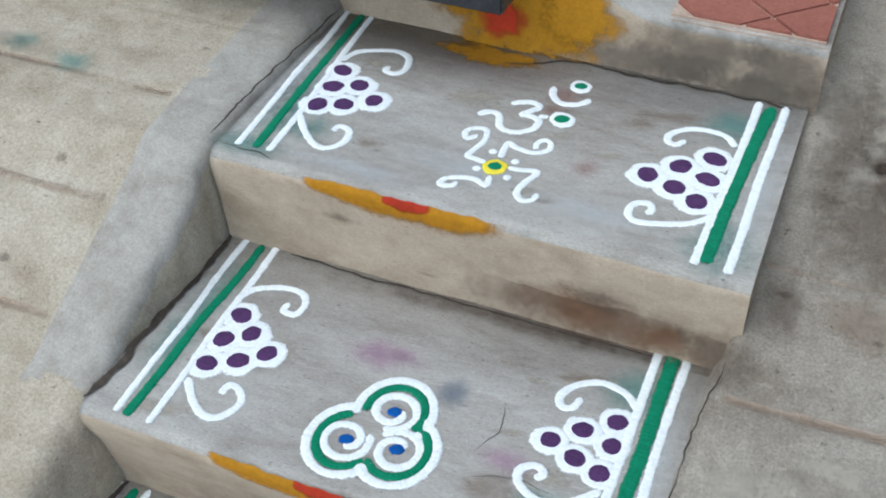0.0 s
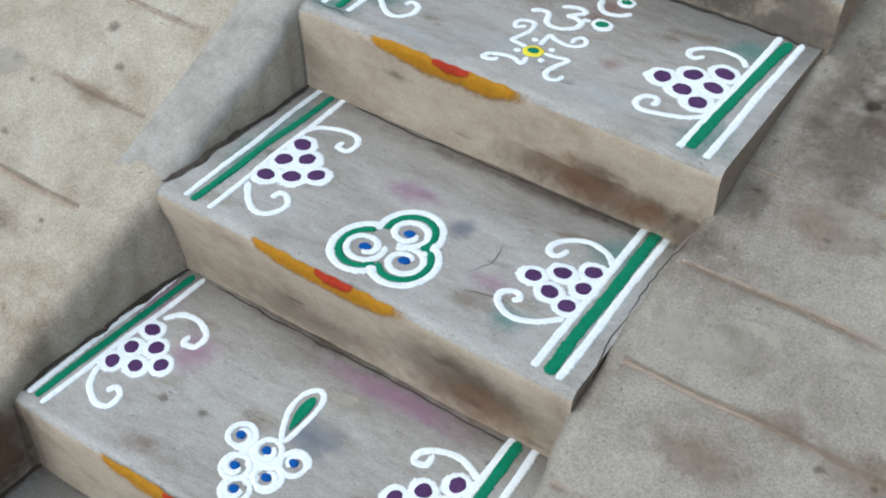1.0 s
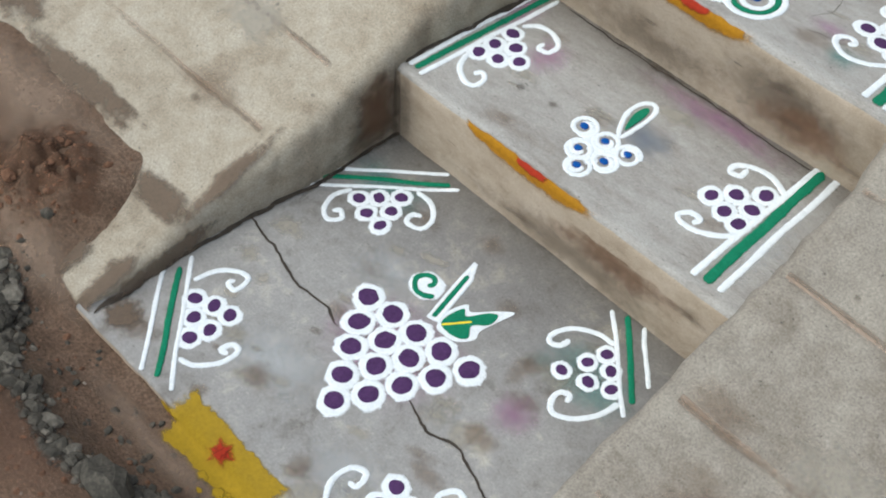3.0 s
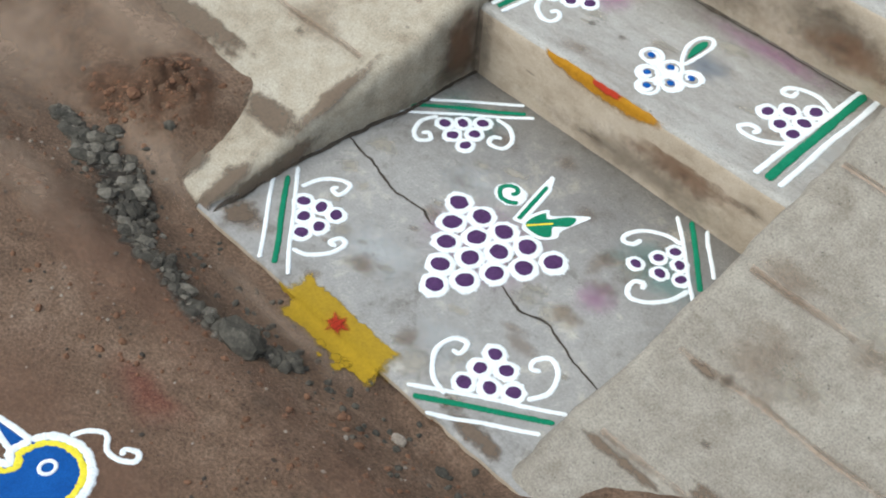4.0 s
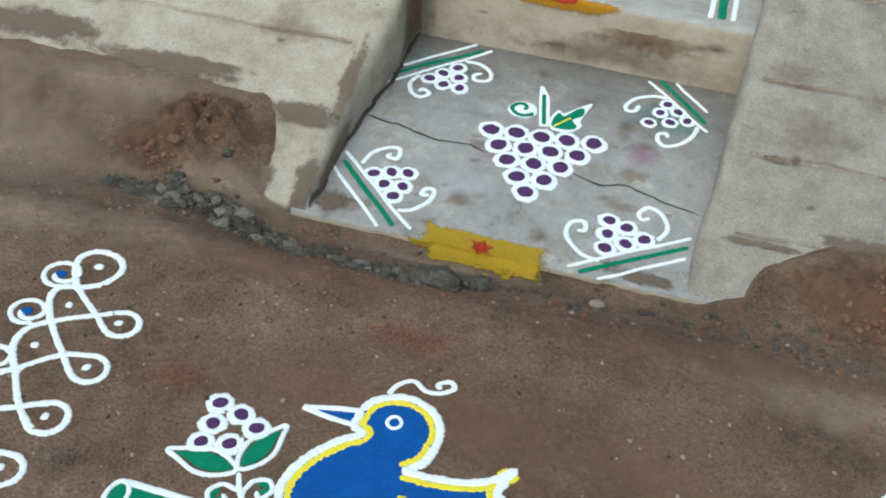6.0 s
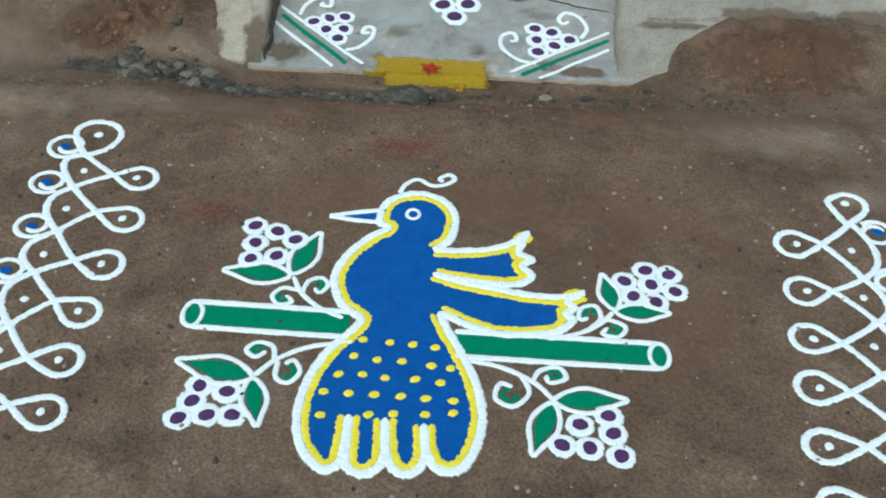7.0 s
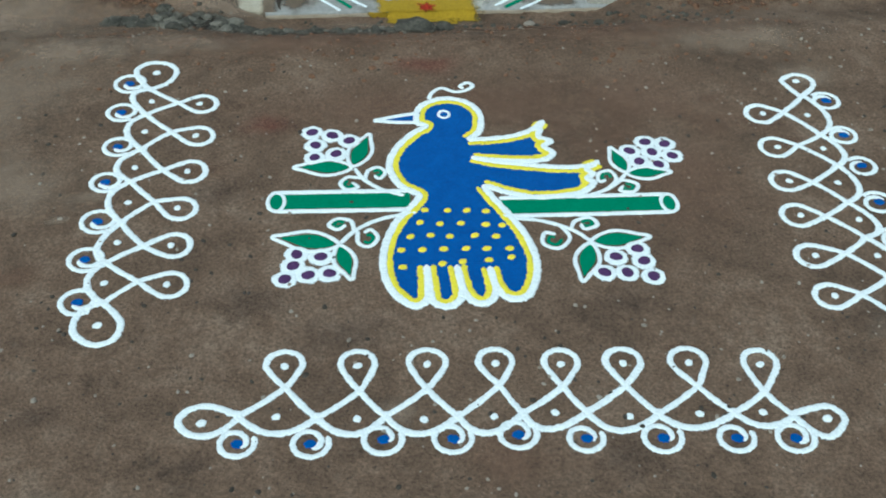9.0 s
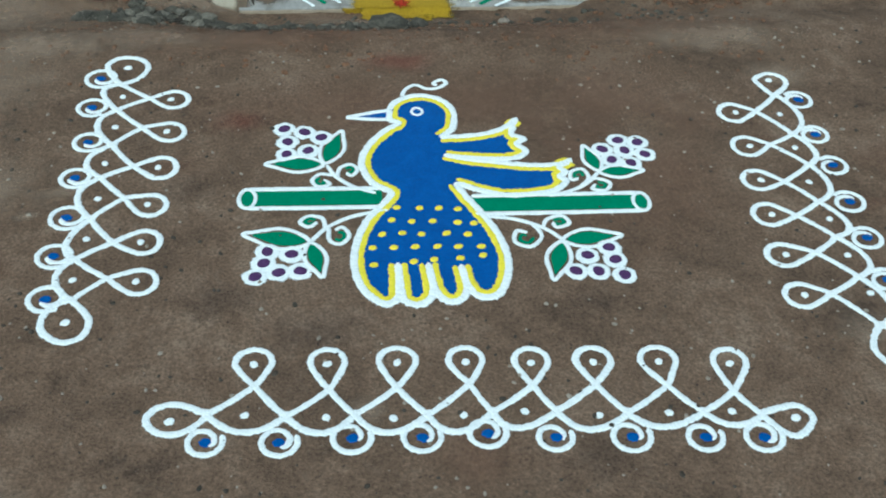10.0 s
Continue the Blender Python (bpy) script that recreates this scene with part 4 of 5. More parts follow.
# ---- the blue figure ----
def build_figure():
    th = thing("powder_figure", (-0.12, 0.42, level_ground(-0.12, 0.42)), "large blue powder figure with yellow rim, dots and white outline", "floor drawing")
    head = [(-0.187, 0.682), (-0.177, 0.705), (-0.153, 0.723), (-0.116, 0.731), (-0.075, 0.713), (-0.054, 0.676), (-0.055, 0.639), (-0.065, 0.608), (-0.09, 0.585)]
    upper = [(-0.09, 0.585), (-0.041, 0.586), (0.008, 0.593), (0.05, 0.611), (0.076, 0.639), (0.06, 0.589), (0.083, 0.573), (0.066, 0.555), (0.082, 0.532), (0.057, 0.511), (-0.003, 0.51), (-0.072, 0.521), (-0.088, 0.527)]
    lower = [(-0.088, 0.527), (-0.038, 0.51), (0.018, 0.498), (0.075, 0.487), (0.139, 0.485), (0.17, 0.498), (0.142, 0.474), (0.153, 0.463), (0.138, 0.448), (0.148, 0.432), (0.125, 0.409), (0.095, 0.4), (0.027, 0.396), (-0.027, 0.413), (-0.057, 0.43), (-0.075, 0.437)]
    side = [(-0.075, 0.437), (-0.06, 0.401), (-0.037, 0.353), (-0.017, 0.306), (-0.004, 0.257), (-0.001, 0.208), (-0.013, 0.157), (-0.033, 0.126), (-0.055, 0.121), (-0.074, 0.132), (-0.086, 0.161), (-0.09, 0.205)]
    lobe_2 = [(-0.09, 0.205), (-0.085, 0.149), (-0.095, 0.122), (-0.114, 0.113), (-0.131, 0.121), (-0.144, 0.15), (-0.15, 0.213)]
    lobe_3 = [(-0.15, 0.213), (-0.147, 0.143), (-0.162, 0.116), (-0.183, 0.11), (-0.202, 0.125), (-0.205, 0.165), (-0.206, 0.216)]
    breast = [(-0.206, 0.216), (-0.208, 0.151), (-0.215, 0.124), (-0.237, 0.115), (-0.261, 0.136), (-0.279, 0.172), (-0.285, 0.228), (-0.273, 0.292), (-0.249, 0.346), (-0.219, 0.385), (-0.203, 0.411), (-0.211, 0.423), (-0.237, 0.445), (-0.251, 0.477), (-0.256, 0.508), (-0.248, 0.543), (-0.229, 0.579), (-0.197, 0.616), (-0.171, 0.636), (-0.189, 0.65), (-0.187, 0.682)]
    runs = [(head, True), (upper, True), (lower, True), (side, True), (lobe_2, True), (lobe_3, True), (breast, True)]
    body = [p for line in (head, upper, lower, side[:6]) for p in curve_through(line, 8)[:-1]] + curve_through(breast[6:], 8)[:-1]
    fill = Powder(level_ground).fill(body, 0.0014, 0.004)
    for lobe in (side[5:], lobe_2, lobe_3, breast[:7]):
        a, b = Vector(lobe[0]), Vector(lobe[-1])
        fill.fill(curve_through(lobe, 8) + [Vector((b.x, 0.236)), Vector((a.x, 0.236))], 0.0011, 0.004)
    fill.done("blue_fill", BLUE, th)
    for line, _ in runs:
        pts = resampled(curve_through(line, 8), 0.005)
        inner = []
        for i, p in enumerate(pts):
            t = pts[min(i + 1, len(pts) - 1)] - pts[max(i - 1, 0)]
            t.normalize()
            inner.append(p + Vector((t.y, -t.x)) * 0.0122)
        Powder(level_ground).stroke(inner, 0.0128, 0.0026, rough=0.3).done("yellow_rim", YELLOW, th)
    for line, _ in runs:
        Powder(level_ground).stroke(curve_through(line, 8), 0.0150, 0.0034, rough=0.16).done("white_outline", WHITE, th)
    beak = [(-0.189, 0.65), (-0.23, 0.652), (-0.28, 0.66), (-0.229, 0.674), (-0.187, 0.682)]
    Powder(level_ground).fill([Vector(p) for p in [(-0.186, 0.646), (-0.262, 0.660), (-0.186, 0.676)]], 0.0016, 0.004).done("pointed_fill", BLUE, th)
    Powder(level_ground).stroke([Vector(p) for p in beak], 0.0105, 0.003).done("pointed_outline", WHITE, th)
    ring = [Vector((-0.130 + 0.0115 * math.cos(k * math.tau / 24), 0.674 + 0.0125 * math.sin(k * math.tau / 24))) for k in range(24)]
    Powder(level_ground).stroke(ring, 0.007, 0.0034, closed=True).done("white_ring", WHITE, th)
    crest = [(-0.158, 0.729), (-0.148, 0.755), (-0.125, 0.771), (-0.101, 0.756), (-0.076, 0.759), (-0.057, 0.775), (-0.067, 0.788), (-0.085, 0.776), (-0.077, 0.767)]
    Powder(level_ground).stroke(curve_through(crest), 0.0092).done("crest_curl", WHITE, th)
    rows = [((-0.196, -0.152, -0.115, -0.078), 0.368, 0.360), ((-0.208, -0.170, -0.130, -0.083, -0.052), 0.334, 0.318), ((-0.229, -0.191, -0.155, -0.107, -0.067), 0.297, 0.289), ((-0.249, -0.210, -0.170, -0.128, -0.089, -0.046), 0.258, 0.254), ((-0.250, -0.176, -0.138, -0.089, -0.046), 0.215, 0.228)]
    for xs, y0, y1 in rows:
        for k, x in enumerate(xs):
            y = y0 + (y1 - y0) * k / (len(xs) - 1) + rng.uniform(-0.002, 0.002)
            Powder(level_ground).dab(x, y, rng.uniform(0.0082, 0.0102), 0.0072, rng.uniform(0, 0.5), 0.0034, 14, 0.18).done("yellow_dot", YELLOW, th)


def build_bar(a, b, half, cap, label):
    a, b = Vector(a), Vector(b)
    d = (b - a).normalized()
    s = Vector((-d.y, d.x)) * half
    th = thing("powder_perch", (*((a + b) / 2), level_ground(*((a + b) / 2))), label, "floor drawing", "green perch bars")
    Powder(level_ground).fill([a + s * 0.75, b + s * 0.75, b - s * 0.75, a - s * 0.75], 0.0014, 0.005).done("green_fill", GREEN, th)
    for k in (1, -1):
        Powder(level_ground).stroke([a + s * k, a.lerp(b, 0.5) + s * k * 1.03, b + s * k], 0.0115, 0.0028).done("white_edge", WHITE, th)
    c = a if cap < 0 else b
    oval = [c + d * 0.016 * math.cos(k * math.tau / 30) + s * math.sin(k * math.tau / 30) for k in range(30)]
    Powder(level_ground).dab(c.x, c.y, 0.013, half * 0.85, math.atan2(d.y, d.x), 0.0018).done("green_end", GREEN, th)
    Powder(level_ground).stroke(oval, 0.0085, 0.0034, closed=True).done("white_end", WHITE, th)


def leaf_shape(a, b, belly):
    a, b = Vector(a), Vector(b)
    d = b - a
    s = Vector((-d.y, d.x)) * belly
    return curve_through([a, a + d * 0.22 + s * 0.8, a + d * 0.5 + s, a + d * 0.8 + s * 0.45, b, a + d * 0.8 - s * 0.45, a + d * 0.5 - s, a + d * 0.22 - s * 0.8], 6, True)


def build_spray(grapes, leaves, stalk, curls, label):
    """A small grape spray: ringed grapes, two green leaves and curled tendrils on a stalk."""
    c = Vector(stalk[0])
    th = thing("powder_grape_spray", (c.x, c.y, level_ground(c.x, c.y)), label, "floor drawing", "grape sprays round the figure")
    for k, (x, y) in enumerate(grapes):
        ring = Powder(level_ground).dab(x, y, 0.0245, 0.0235, 0, 0.0016 + 0.0001 * k).done("grape_ring", WHITE, th)
        Powder(level_ground).dab(x, y, 0.0145, 0.0125, rng.uniform(0, 3), 0.003).done("grape", PURPLE, ring)
    for a, b in leaves:
        rim = Powder(level_ground).stroke(leaf_shape(a, b, 0.21), 0.0085, 0.003, closed=True).done("leaf_outline", WHITE, th)
        Powder(level_ground).fill(leaf_shape(Vector(a).lerp(Vector(b), 0.06), Vector(a).lerp(Vector(b), 0.86), 0.17), 0.0022, 0.004).done("leaf", GREEN, rim)
    Powder(level_ground).stroke(curve_through(stalk), 0.009, 0.0028).done("stalk", WHITE, th)
    for line in curls:
        Powder(level_ground).stroke(curve_through(line), 0.0085, 0.0028).done("tendril", WHITE, th)
        m = sum((Vector(p) for p in line[1:5]), Vector((0, 0))) / 4
        Powder(level_ground).stroke(curve_through([m + (Vector(p) - m) * 0.5 for p in line[1:]]), 0.008, 0.0022).done("tendril_fill", GREEN, th)


build_figure()
build_bar((-0.482, 0.410), (-0.222, 0.402), 0.0275, -1, "green powder bar outlined in white beside the blue figure")
build_bar((-0.048, 0.371), (0.287, 0.364), 0.0265, 1, "green powder bar outlined in white beside the blue figure")
SPRAY = "purple, green and white powder grape spray beside the blue figure"
build_spray([(-0.409, 0.626), (-0.368, 0.614), (-0.334, 0.595), (-0.403, 0.583), (-0.362, 0.553), (-0.405, 0.542)], [((-0.330, 0.512), (-0.291, 0.616)), ((-0.332, 0.508), (-0.448, 0.514))], [(-0.326, 0.505), (-0.308, 0.468), (-0.275, 0.436), (-0.233, 0.415)], [[(-0.314, 0.473), (-0.340, 0.478), (-0.356, 0.460), (-0.345, 0.440), (-0.322, 0.446), (-0.334, 0.460)], [(-0.307, 0.466), (-0.300, 0.495), (-0.278, 0.505), (-0.266, 0.488), (-0.278, 0.470), (-0.288, 0.480)]], SPRAY)
build_spray([(-0.465, 0.196), (-0.423, 0.204), (-0.384, 0.206), (-0.450, 0.230), (-0.399, 0.251), (-0.443, 0.260)], [((-0.365, 0.282), (-0.489, 0.310)), ((-0.364, 0.280), (-0.344, 0.188))], [(-0.362, 0.285), (-0.330, 0.322), (-0.280, 0.350), (-0.214, 0.364)], [[(-0.335, 0.319), (-0.340, 0.347), (-0.366, 0.354), (-0.382, 0.338), (-0.366, 0.324), (-0.350, 0.336)], [(-0.328, 0.319), (-0.328, 0.285), (-0.308, 0.274), (-0.291, 0.296), (-0.302, 0.320), (-0.317, 0.312)]], SPRAY)
build_spray([(0.281, 0.558), (0.321, 0.550), (0.242, 0.530), (0.288, 0.524), (0.328, 0.510), (0.255, 0.495), (0.293, 0.483)], [((0.222, 0.462), (0.204, 0.545)), ((0.222, 0.458), (0.314, 0.459))], [(0.218, 0.456), (0.190, 0.425), (0.150, 0.402), (0.105, 0.389)], [[(0.175, 0.416), (0.196, 0.440), (0.189, 0.468), (0.165, 0.462), (0.160, 0.437), (0.175, 0.440)], [(0.180, 0.421), (0.207, 0.438), (0.236, 0.424), (0.224, 0.402), (0.197, 0.406), (0.207, 0.420)]], SPRAY)
build_spray([(0.210, 0.163), (0.163, 0.175), (0.121, 0.178), (0.201, 0.204), (0.150, 0.218), (0.195, 0.237)], [((0.112, 0.262), (0.227, 0.270)), ((0.110, 0.258), (0.076, 0.157))], [(0.111, 0.264), (0.080, 0.298), (0.030, 0.325), (-0.021, 0.336)], [[(0.059, 0.313), (0.073, 0.276), (0.048, 0.248), (0.020, 0.262), (0.027, 0.292), (0.047, 0.286)], [(0.080, 0.300), (0.091, 0.322), (0.122, 0.330), (0.132, 0.308), (0.106, 0.298), (0.101, 0.313)]], SPRAY)


# ---- turmeric, vermilion and dust films ----
def covered(ob, cover):
    at = ob.data.attributes.new("cover", "FLOAT", "POINT")
    at.data.foreach_set("value", cover)
    return ob


def lens_smear(name, material, parent, x0, x1, front, top, depth, lean, label, lift, nose=0.016, seed=0):
    """A smear hanging from the nosing: straight along the top, bowed and wiped thin below."""
    nx, nd = 90, 12
    verts, cover, faces = [], [], []
    for i in range(nx + 1):
        u = i / nx
        x = x0 + (x1 - x0) * u
        bow = depth * (4 * u * (1 - u)) ** 0.75 * (1 + 0.18 * noise.noise((x * 26, seed, 1))) + 0.002
        for k in range(nd + 1):
            d = 0.004 + (bow + 0.004) * k / nd + 0.003 * noise.noise((x * 40, seed, 3))
            if d < nose:
                a = math.asin(min(1, max(-1, 1 - d / nose)))
                y = front + nose * (1 - math.cos(a))
            else:
                y = front + lean * 0.4 * max(0.0, d - 0.026) / 0.07
            verts.append((x, y - lift, top - d + lift * 0.6))
            edge = min(1.0, (nd - k) / (nd * 0.6)) * min(1.0, u / 0.06, (1 - u) / 0.22)
            cover.append(edge)
    for i in range(nx):
        for k in range(nd):
            a = i * (nd + 1) + k
            faces.append((a, a + 1, a + nd + 2, a + nd + 1))
    return covered(mesh_object(name, verts, faces, material, parent, label, parent.location), cover)


def edge_smear(name, material, parent, a, b, half, level, label, lift, seed=0, firm=0):
    """A wiped band from a to b lying on a surface, ragged at its rims."""
    a, b = Vector(a), Vector(b)
    d = b - a
    side = Vector((-d.y, d.x)).normalized()
    nx, nd = 60, 12
    verts, cover, faces = [], [], []
    for i in range(nx + 1):
        for k in range(nd + 1):
            u, w = i / nx, 2 * k / nd - 1
            p = a + d * u + side * w * half * (1 + 0.45 * noise.noise((u * 6, w * 0.6, seed)) + 0.25 * noise.noise((u * 22, w, seed)))
            verts.append((p.x, p.y, level(p.x, p.y) + lift))
            cover.append(0.05 + 0.95 * min(1.0, 1.0 if w * firm > 0 else (1 - abs(w)) / 0.4, u / 0.13, (1 - u) / 0.13))
    for i in range(nx):
        for k in range(nd):
            q = i * (nd + 1) + k
            faces.append((q, q + nd + 1, q + nd + 2, q + 1))
    return covered(mesh_object(name, verts, faces, material, parent, label, parent.location), cover)


for step, x0, x1, front, top, depth, lean, red in ((step_1, -0.262, 0.062, FRONT_1, TREAD_1, 0.040, 0.03, -0.098), (step_2, -0.224, 0.086, FRONT_2, TREAD_2, 0.037, 0.06, -0.060), (step_3, -0.275, 0.055, FRONT_3, level_3(0, FRONT_3), 0.038, 0.02, -0.105)):
    lens_smear("turmeric_smear", TURMERIC, step, x0, x1, front, top, depth, lean, "ochre turmeric smear along the riser", 0.0042, seed=x0)
    lens_smear("vermilion_smear", VERMILION, step, red - 0.040, red + 0.040, front, top, 0.013, lean, "red vermilion dab", 0.0052, seed=x1)
stain("turmeric_smear", TURMERIC_WASH, landing, (-0.100, BACK - 0.004, 0.655), (0.150, 0, 0), (0, 0.004, 0.110), "ochre turmeric smear on the landing riser", 0.004, 3, 0.42, None, 64, 14)
stain("turmeric_smear", TURMERIC_WASH, landing, (0.005, BACK - 0.004, 0.668), (0.075, 0, 0), (0, 0.004, 0.065), "", 0.0055, 5, 0.5)
stain("turmeric_smear", TURMERIC_WASH, step_1, (-0.125, 2.953, TREAD_1), (0.105, 0, 0), (0, 0.036, 0), "", 0.0012, 4, 0.6, level_1)
stain("vermilion_smear", VERMILION_WASH, landing, (-0.118, BACK - 0.006, 0.640), (0.046, 0, 0), (0, 0.002, 0.042), "red vermilion dab", 0.008, 7, 0.6)
edge_smear("turmeric_smear", TURMERIC_BRIGHT, slab, (-0.255, 1.244), (0.020, 1.242), 0.027, level_slab, "mustard turmeric patch at the slab edge", 0.0024, 3, -1)
lens_smear("turmeric_smear", TURMERIC_BRIGHT, slab, -0.275, 0.045, SLAB_FRONT, level_slab(0, SLAB_FRONT), 0.045, 0.0, "", 0.0042, 0.008, 2)
edge_smear("turmeric_smear", TURMERIC_BRIGHT, ground, (-0.235, 1.206), (0.022, 1.203), 0.024, lambda x, y: level_ground(x, y) + 0.012 * smoothstep(1.200, 1.220, y), "", 0.0040, 5, 1)
crumb_rng = random.Random(14)
for k in range(9):
    r = crumb_rng.uniform(0.007, 0.017)
    stain("turmeric_crumbs", TURMERIC_BRIGHT, ground, (-0.085 + crumb_rng.gauss(0, 0.020) + 0.02 * (k % 3), 1.178 + crumb_rng.gauss(0, 0.008), 0), (r, 0, 0), (0, r * 0.8, 0), "loose turmeric on the soil" if not k else "", 0.0046 + 0.0003 * k, 12 + k, 0.5, level_ground, 24, 5)
for k, (dx, dy) in enumerate(((0.030, 0.012), (-0.026, 0.016), (0.004, 0.028))):
    stain("vermilion_smear", VERMILION, slab, (-0.118, 1.228, 0), (dx, dy, 0), (-dy * 0.4, dx * 0.4, 0) if k < 2 else (0.009, 0, 0), "red vermilion dab" if not k else "", 0.005 + 0.0005 * k, 11 + k, 0.6, level_slab)

for parent, level, x, y, a, b, m in (
    (step_1, level_1, -0.36, 2.60, 0.07, 0.045, TEAL_DUST), (step_1, level_1, -0.30, 2.66, 0.05, 0.05, TEAL_DUST), (step_1, level_1, 0.27, 2.90, 0.06, 0.06, TEAL_DUST), (step_1, level_1, 0.31, 2.62, 0.06, 0.08, TEAL_DUST),
    (step_1, level_1, 0.02, 2.88, 0.04, 0.05, RED_DUST), (step_1, level_1, 0.01, 2.84, 0.03, 0.025, RED_DUST), (step_1, level_1, -0.05, 2.66, 0.12, 0.05, WHITE_DUST), (step_1, level_1, -0.385, 2.78, 0.03, 0.16, WHITE_DUST), (step_1, level_1, -0.36, 2.80, 0.05, 0.17, WHITE_DUST), (step_1, level_1, -0.345, 2.70, 0.05, 0.12, TEAL_DUST), (step_1, level_1, 0.335, 2.75, 0.035, 0.18, WHITE_DUST), (step_1, level_1, 0.13, 2.63, 0.12, 0.04, WHITE_DUST), (step_1, level_1, -0.20, 2.60, 0.14, 0.03, WHITE_DUST), (step_1, level_1, 0.10, 2.72, 0.03, 0.03, RED_DUST),
    (step_2, level_2, -0.09, 2.44, 0.07, 0.035, PINK_DUST), (step_2, level_2, -0.06, 2.45, 0.03, 0.02, PINK_DUST), (step_2, level_2, 0.03, 2.41, 0.03, 0.04, BLUE_DUST), (step_2, level_2, 0.13, 2.33, 0.05, 0.03, PINK_DUST),
    (step_2, level_2, 0.25, 2.50, 0.06, 0.06, TEAL_DUST), (step_2, level_2, 0.19, 2.28, 0.04, 0.04, TEAL_DUST), (step_2, level_2, 0.30, 2.40, 0.04, 0.17, WHITE_DUST), (step_2, level_2, -0.36, 2.40, 0.04, 0.17, TEAL_DUST),
    (step_3, level_3, -0.28, 2.12, 0.05, 0.06, PINK_DUST), (step_3, level_3, 0.05, 2.22, 0.18, 0.035, PINK_DUST), (step_3, level_3, -0.02, 2.09, 0.07, 0.05, BLUE_DUST), (step_3, level_3, -0.40, 2.17, 0.05, 0.08, PINK_DUST), (step_3, level_3, 0.26, 2.06, 0.05, 0.16, WHITE_DUST),
    (slab, level_slab, -0.08, 1.56, 0.17, 0.13, PINK_DUST), (slab, level_slab, 0.15, 1.62, 0.05, 0.05, PINK_DUST), (slab, level_slab, -0.20, 1.40, 0.12, 0.07, WHITE_DUST), (slab, level_slab, 0.05, 1.35, 0.10, 0.06, WHITE_DUST), (slab, level_slab, -0.22, 1.66, 0.08, 0.06, WHITE_DUST),
    (slab, level_slab, 0.19, 1.76, 0.12, 0.07, TEAL_DUST), (slab, level_slab, -0.36, 1.80, 0.1, 0.06, TEAL_DUST),
    (ground, level_ground, -0.15, 0.86, 0.11, 0.05, RED_DUST), (ground, level_ground, -0.50, 0.66, 0.07, 0.05, RED_DUST),
    (ramp_left, level_left, -0.72, 2.68, 0.05, 0.035, TEAL_DUST), (ramp_left, level_left, -0.83, 2.70, 0.04, 0.03, TEAL_DUST),
):
    stain("powder_dust", m, parent, (x, y, 0), (a, 0, 0), (0, b, 0), "", 0.0007 if parent is not ramp_left else 0.004, x * 31 + y * 7, 1.0, level)

# damp, dirt and plain dark films on risers, ramps and the soil
for k, (parent, x, front, z, a, c) in enumerate(((step_1, 0.16, FRONT_1, 0.470, 0.17, 0.045), (step_1, 0.27, FRONT_1, 0.455, 0.06, 0.035), (step_2, 0.20, FRONT_2, 0.30, 0.13, 0.05), (step_3, 0.10, FRONT_3, 0.09, 0.20, 0.04))):
    stain("water_stain", RUST_STAIN, parent, (x, front + 0.010, z), (a, 0, 0), (0, 0.004, c), "brown water stain" if not k else "", 0.0085, 61 + k, 0.9)
stain("dark_film", DARK_FILM, step_1, (0.14, FRONT_1 + 0.018, 0.468), (0.19, 0, 0), (0, 0.012, 0.07), "dark damp stain", 0.006, 21, 0.8)
stain("dark_film", DARK_FILM, step_1, (0.33, FRONT_1 + 0.018, 0.45), (0.06, 0, 0), (0, 0.012, 0.09), "", 0.006, 22, 0.9)
stain("dark_film", DARK_FILM, step_2, (0.15, FRONT_2 + 0.022, 0.31), (0.15, 0, 0), (0, -0.02, 0.09), "dark damp stain", 0.010, 23, 0.7)
stain("dark_film", DARK_FILM, step_2, (-0.15, FRONT_2 + 0.03, 0.27), (0.25, 0, 0), (0, -0.02, 0.07), "", 0.010, 24, 1.0)
stain("dark_film", DARK_FILM, step_3, (0.0, FRONT_3 + 0.008, 0.04), (0.38, 0, 0), (0, -0.004, 0.06), "", 0.006, 25, 1.1)
stain("dark_film", DARK_FILM, step_3, (-0.44, FRONT_3 + 0.002, 0.08), (0.04, 0, 0), (0, -0.004, 0.12), "", 0.006, 26, 0.6)
# Dark bands along the backs of treads 2 and 3, at the riser feet.
for x, y, a, b in ((0.05, 2.57, 0.35, 0.03), (-0.1, 2.26, 0.30, 0.03)):
    stain("dark_seam_line", DARK_FILM, step_2 if y > 2.4 else step_3, (x, y, 0), (a, 0, 0), (0, b, 0), "", 0.0009, x * 13 + y, 1.0, level_2 if y > 2.4 else level_3)
for x, y, a, b in ((-0.58, 1.44, 0.13, 0.035), (-0.62, 1.26, 0.05, 0.09), (-0.90, 1.50, 0.24, 0.04), (-1.25, 1.53, 0.22, 0.05), (-0.51, 1.27, 0.03, 0.12), (-0.505, 1.55, 0.025, 0.14)):
    stain("mud_shade_film", MUD_SHADE, ramp_left, (x, y, 0), (a, 0, 0), (0, b, 0), "", 0.005, x * 17 + y, 0.6, level_left)
# The two narrow films paint groove shadow lines; the two wider ones are mud.
for x, y, a, b in ((0.43, 1.352, 0.095, 0.014), (0.66, 1.39, 0.17, 0.028), (0.90, 1.39, 0.2, 0.035), (0.42, 1.545, 0.035, 0.010)):
    stain("mud_shade_film", MUD_SHADE, ramp_right, (x, y, 0), (a, 0, 0), (0, b, 0), "", 0.005, x * 19 + y, 0.6, level_right)
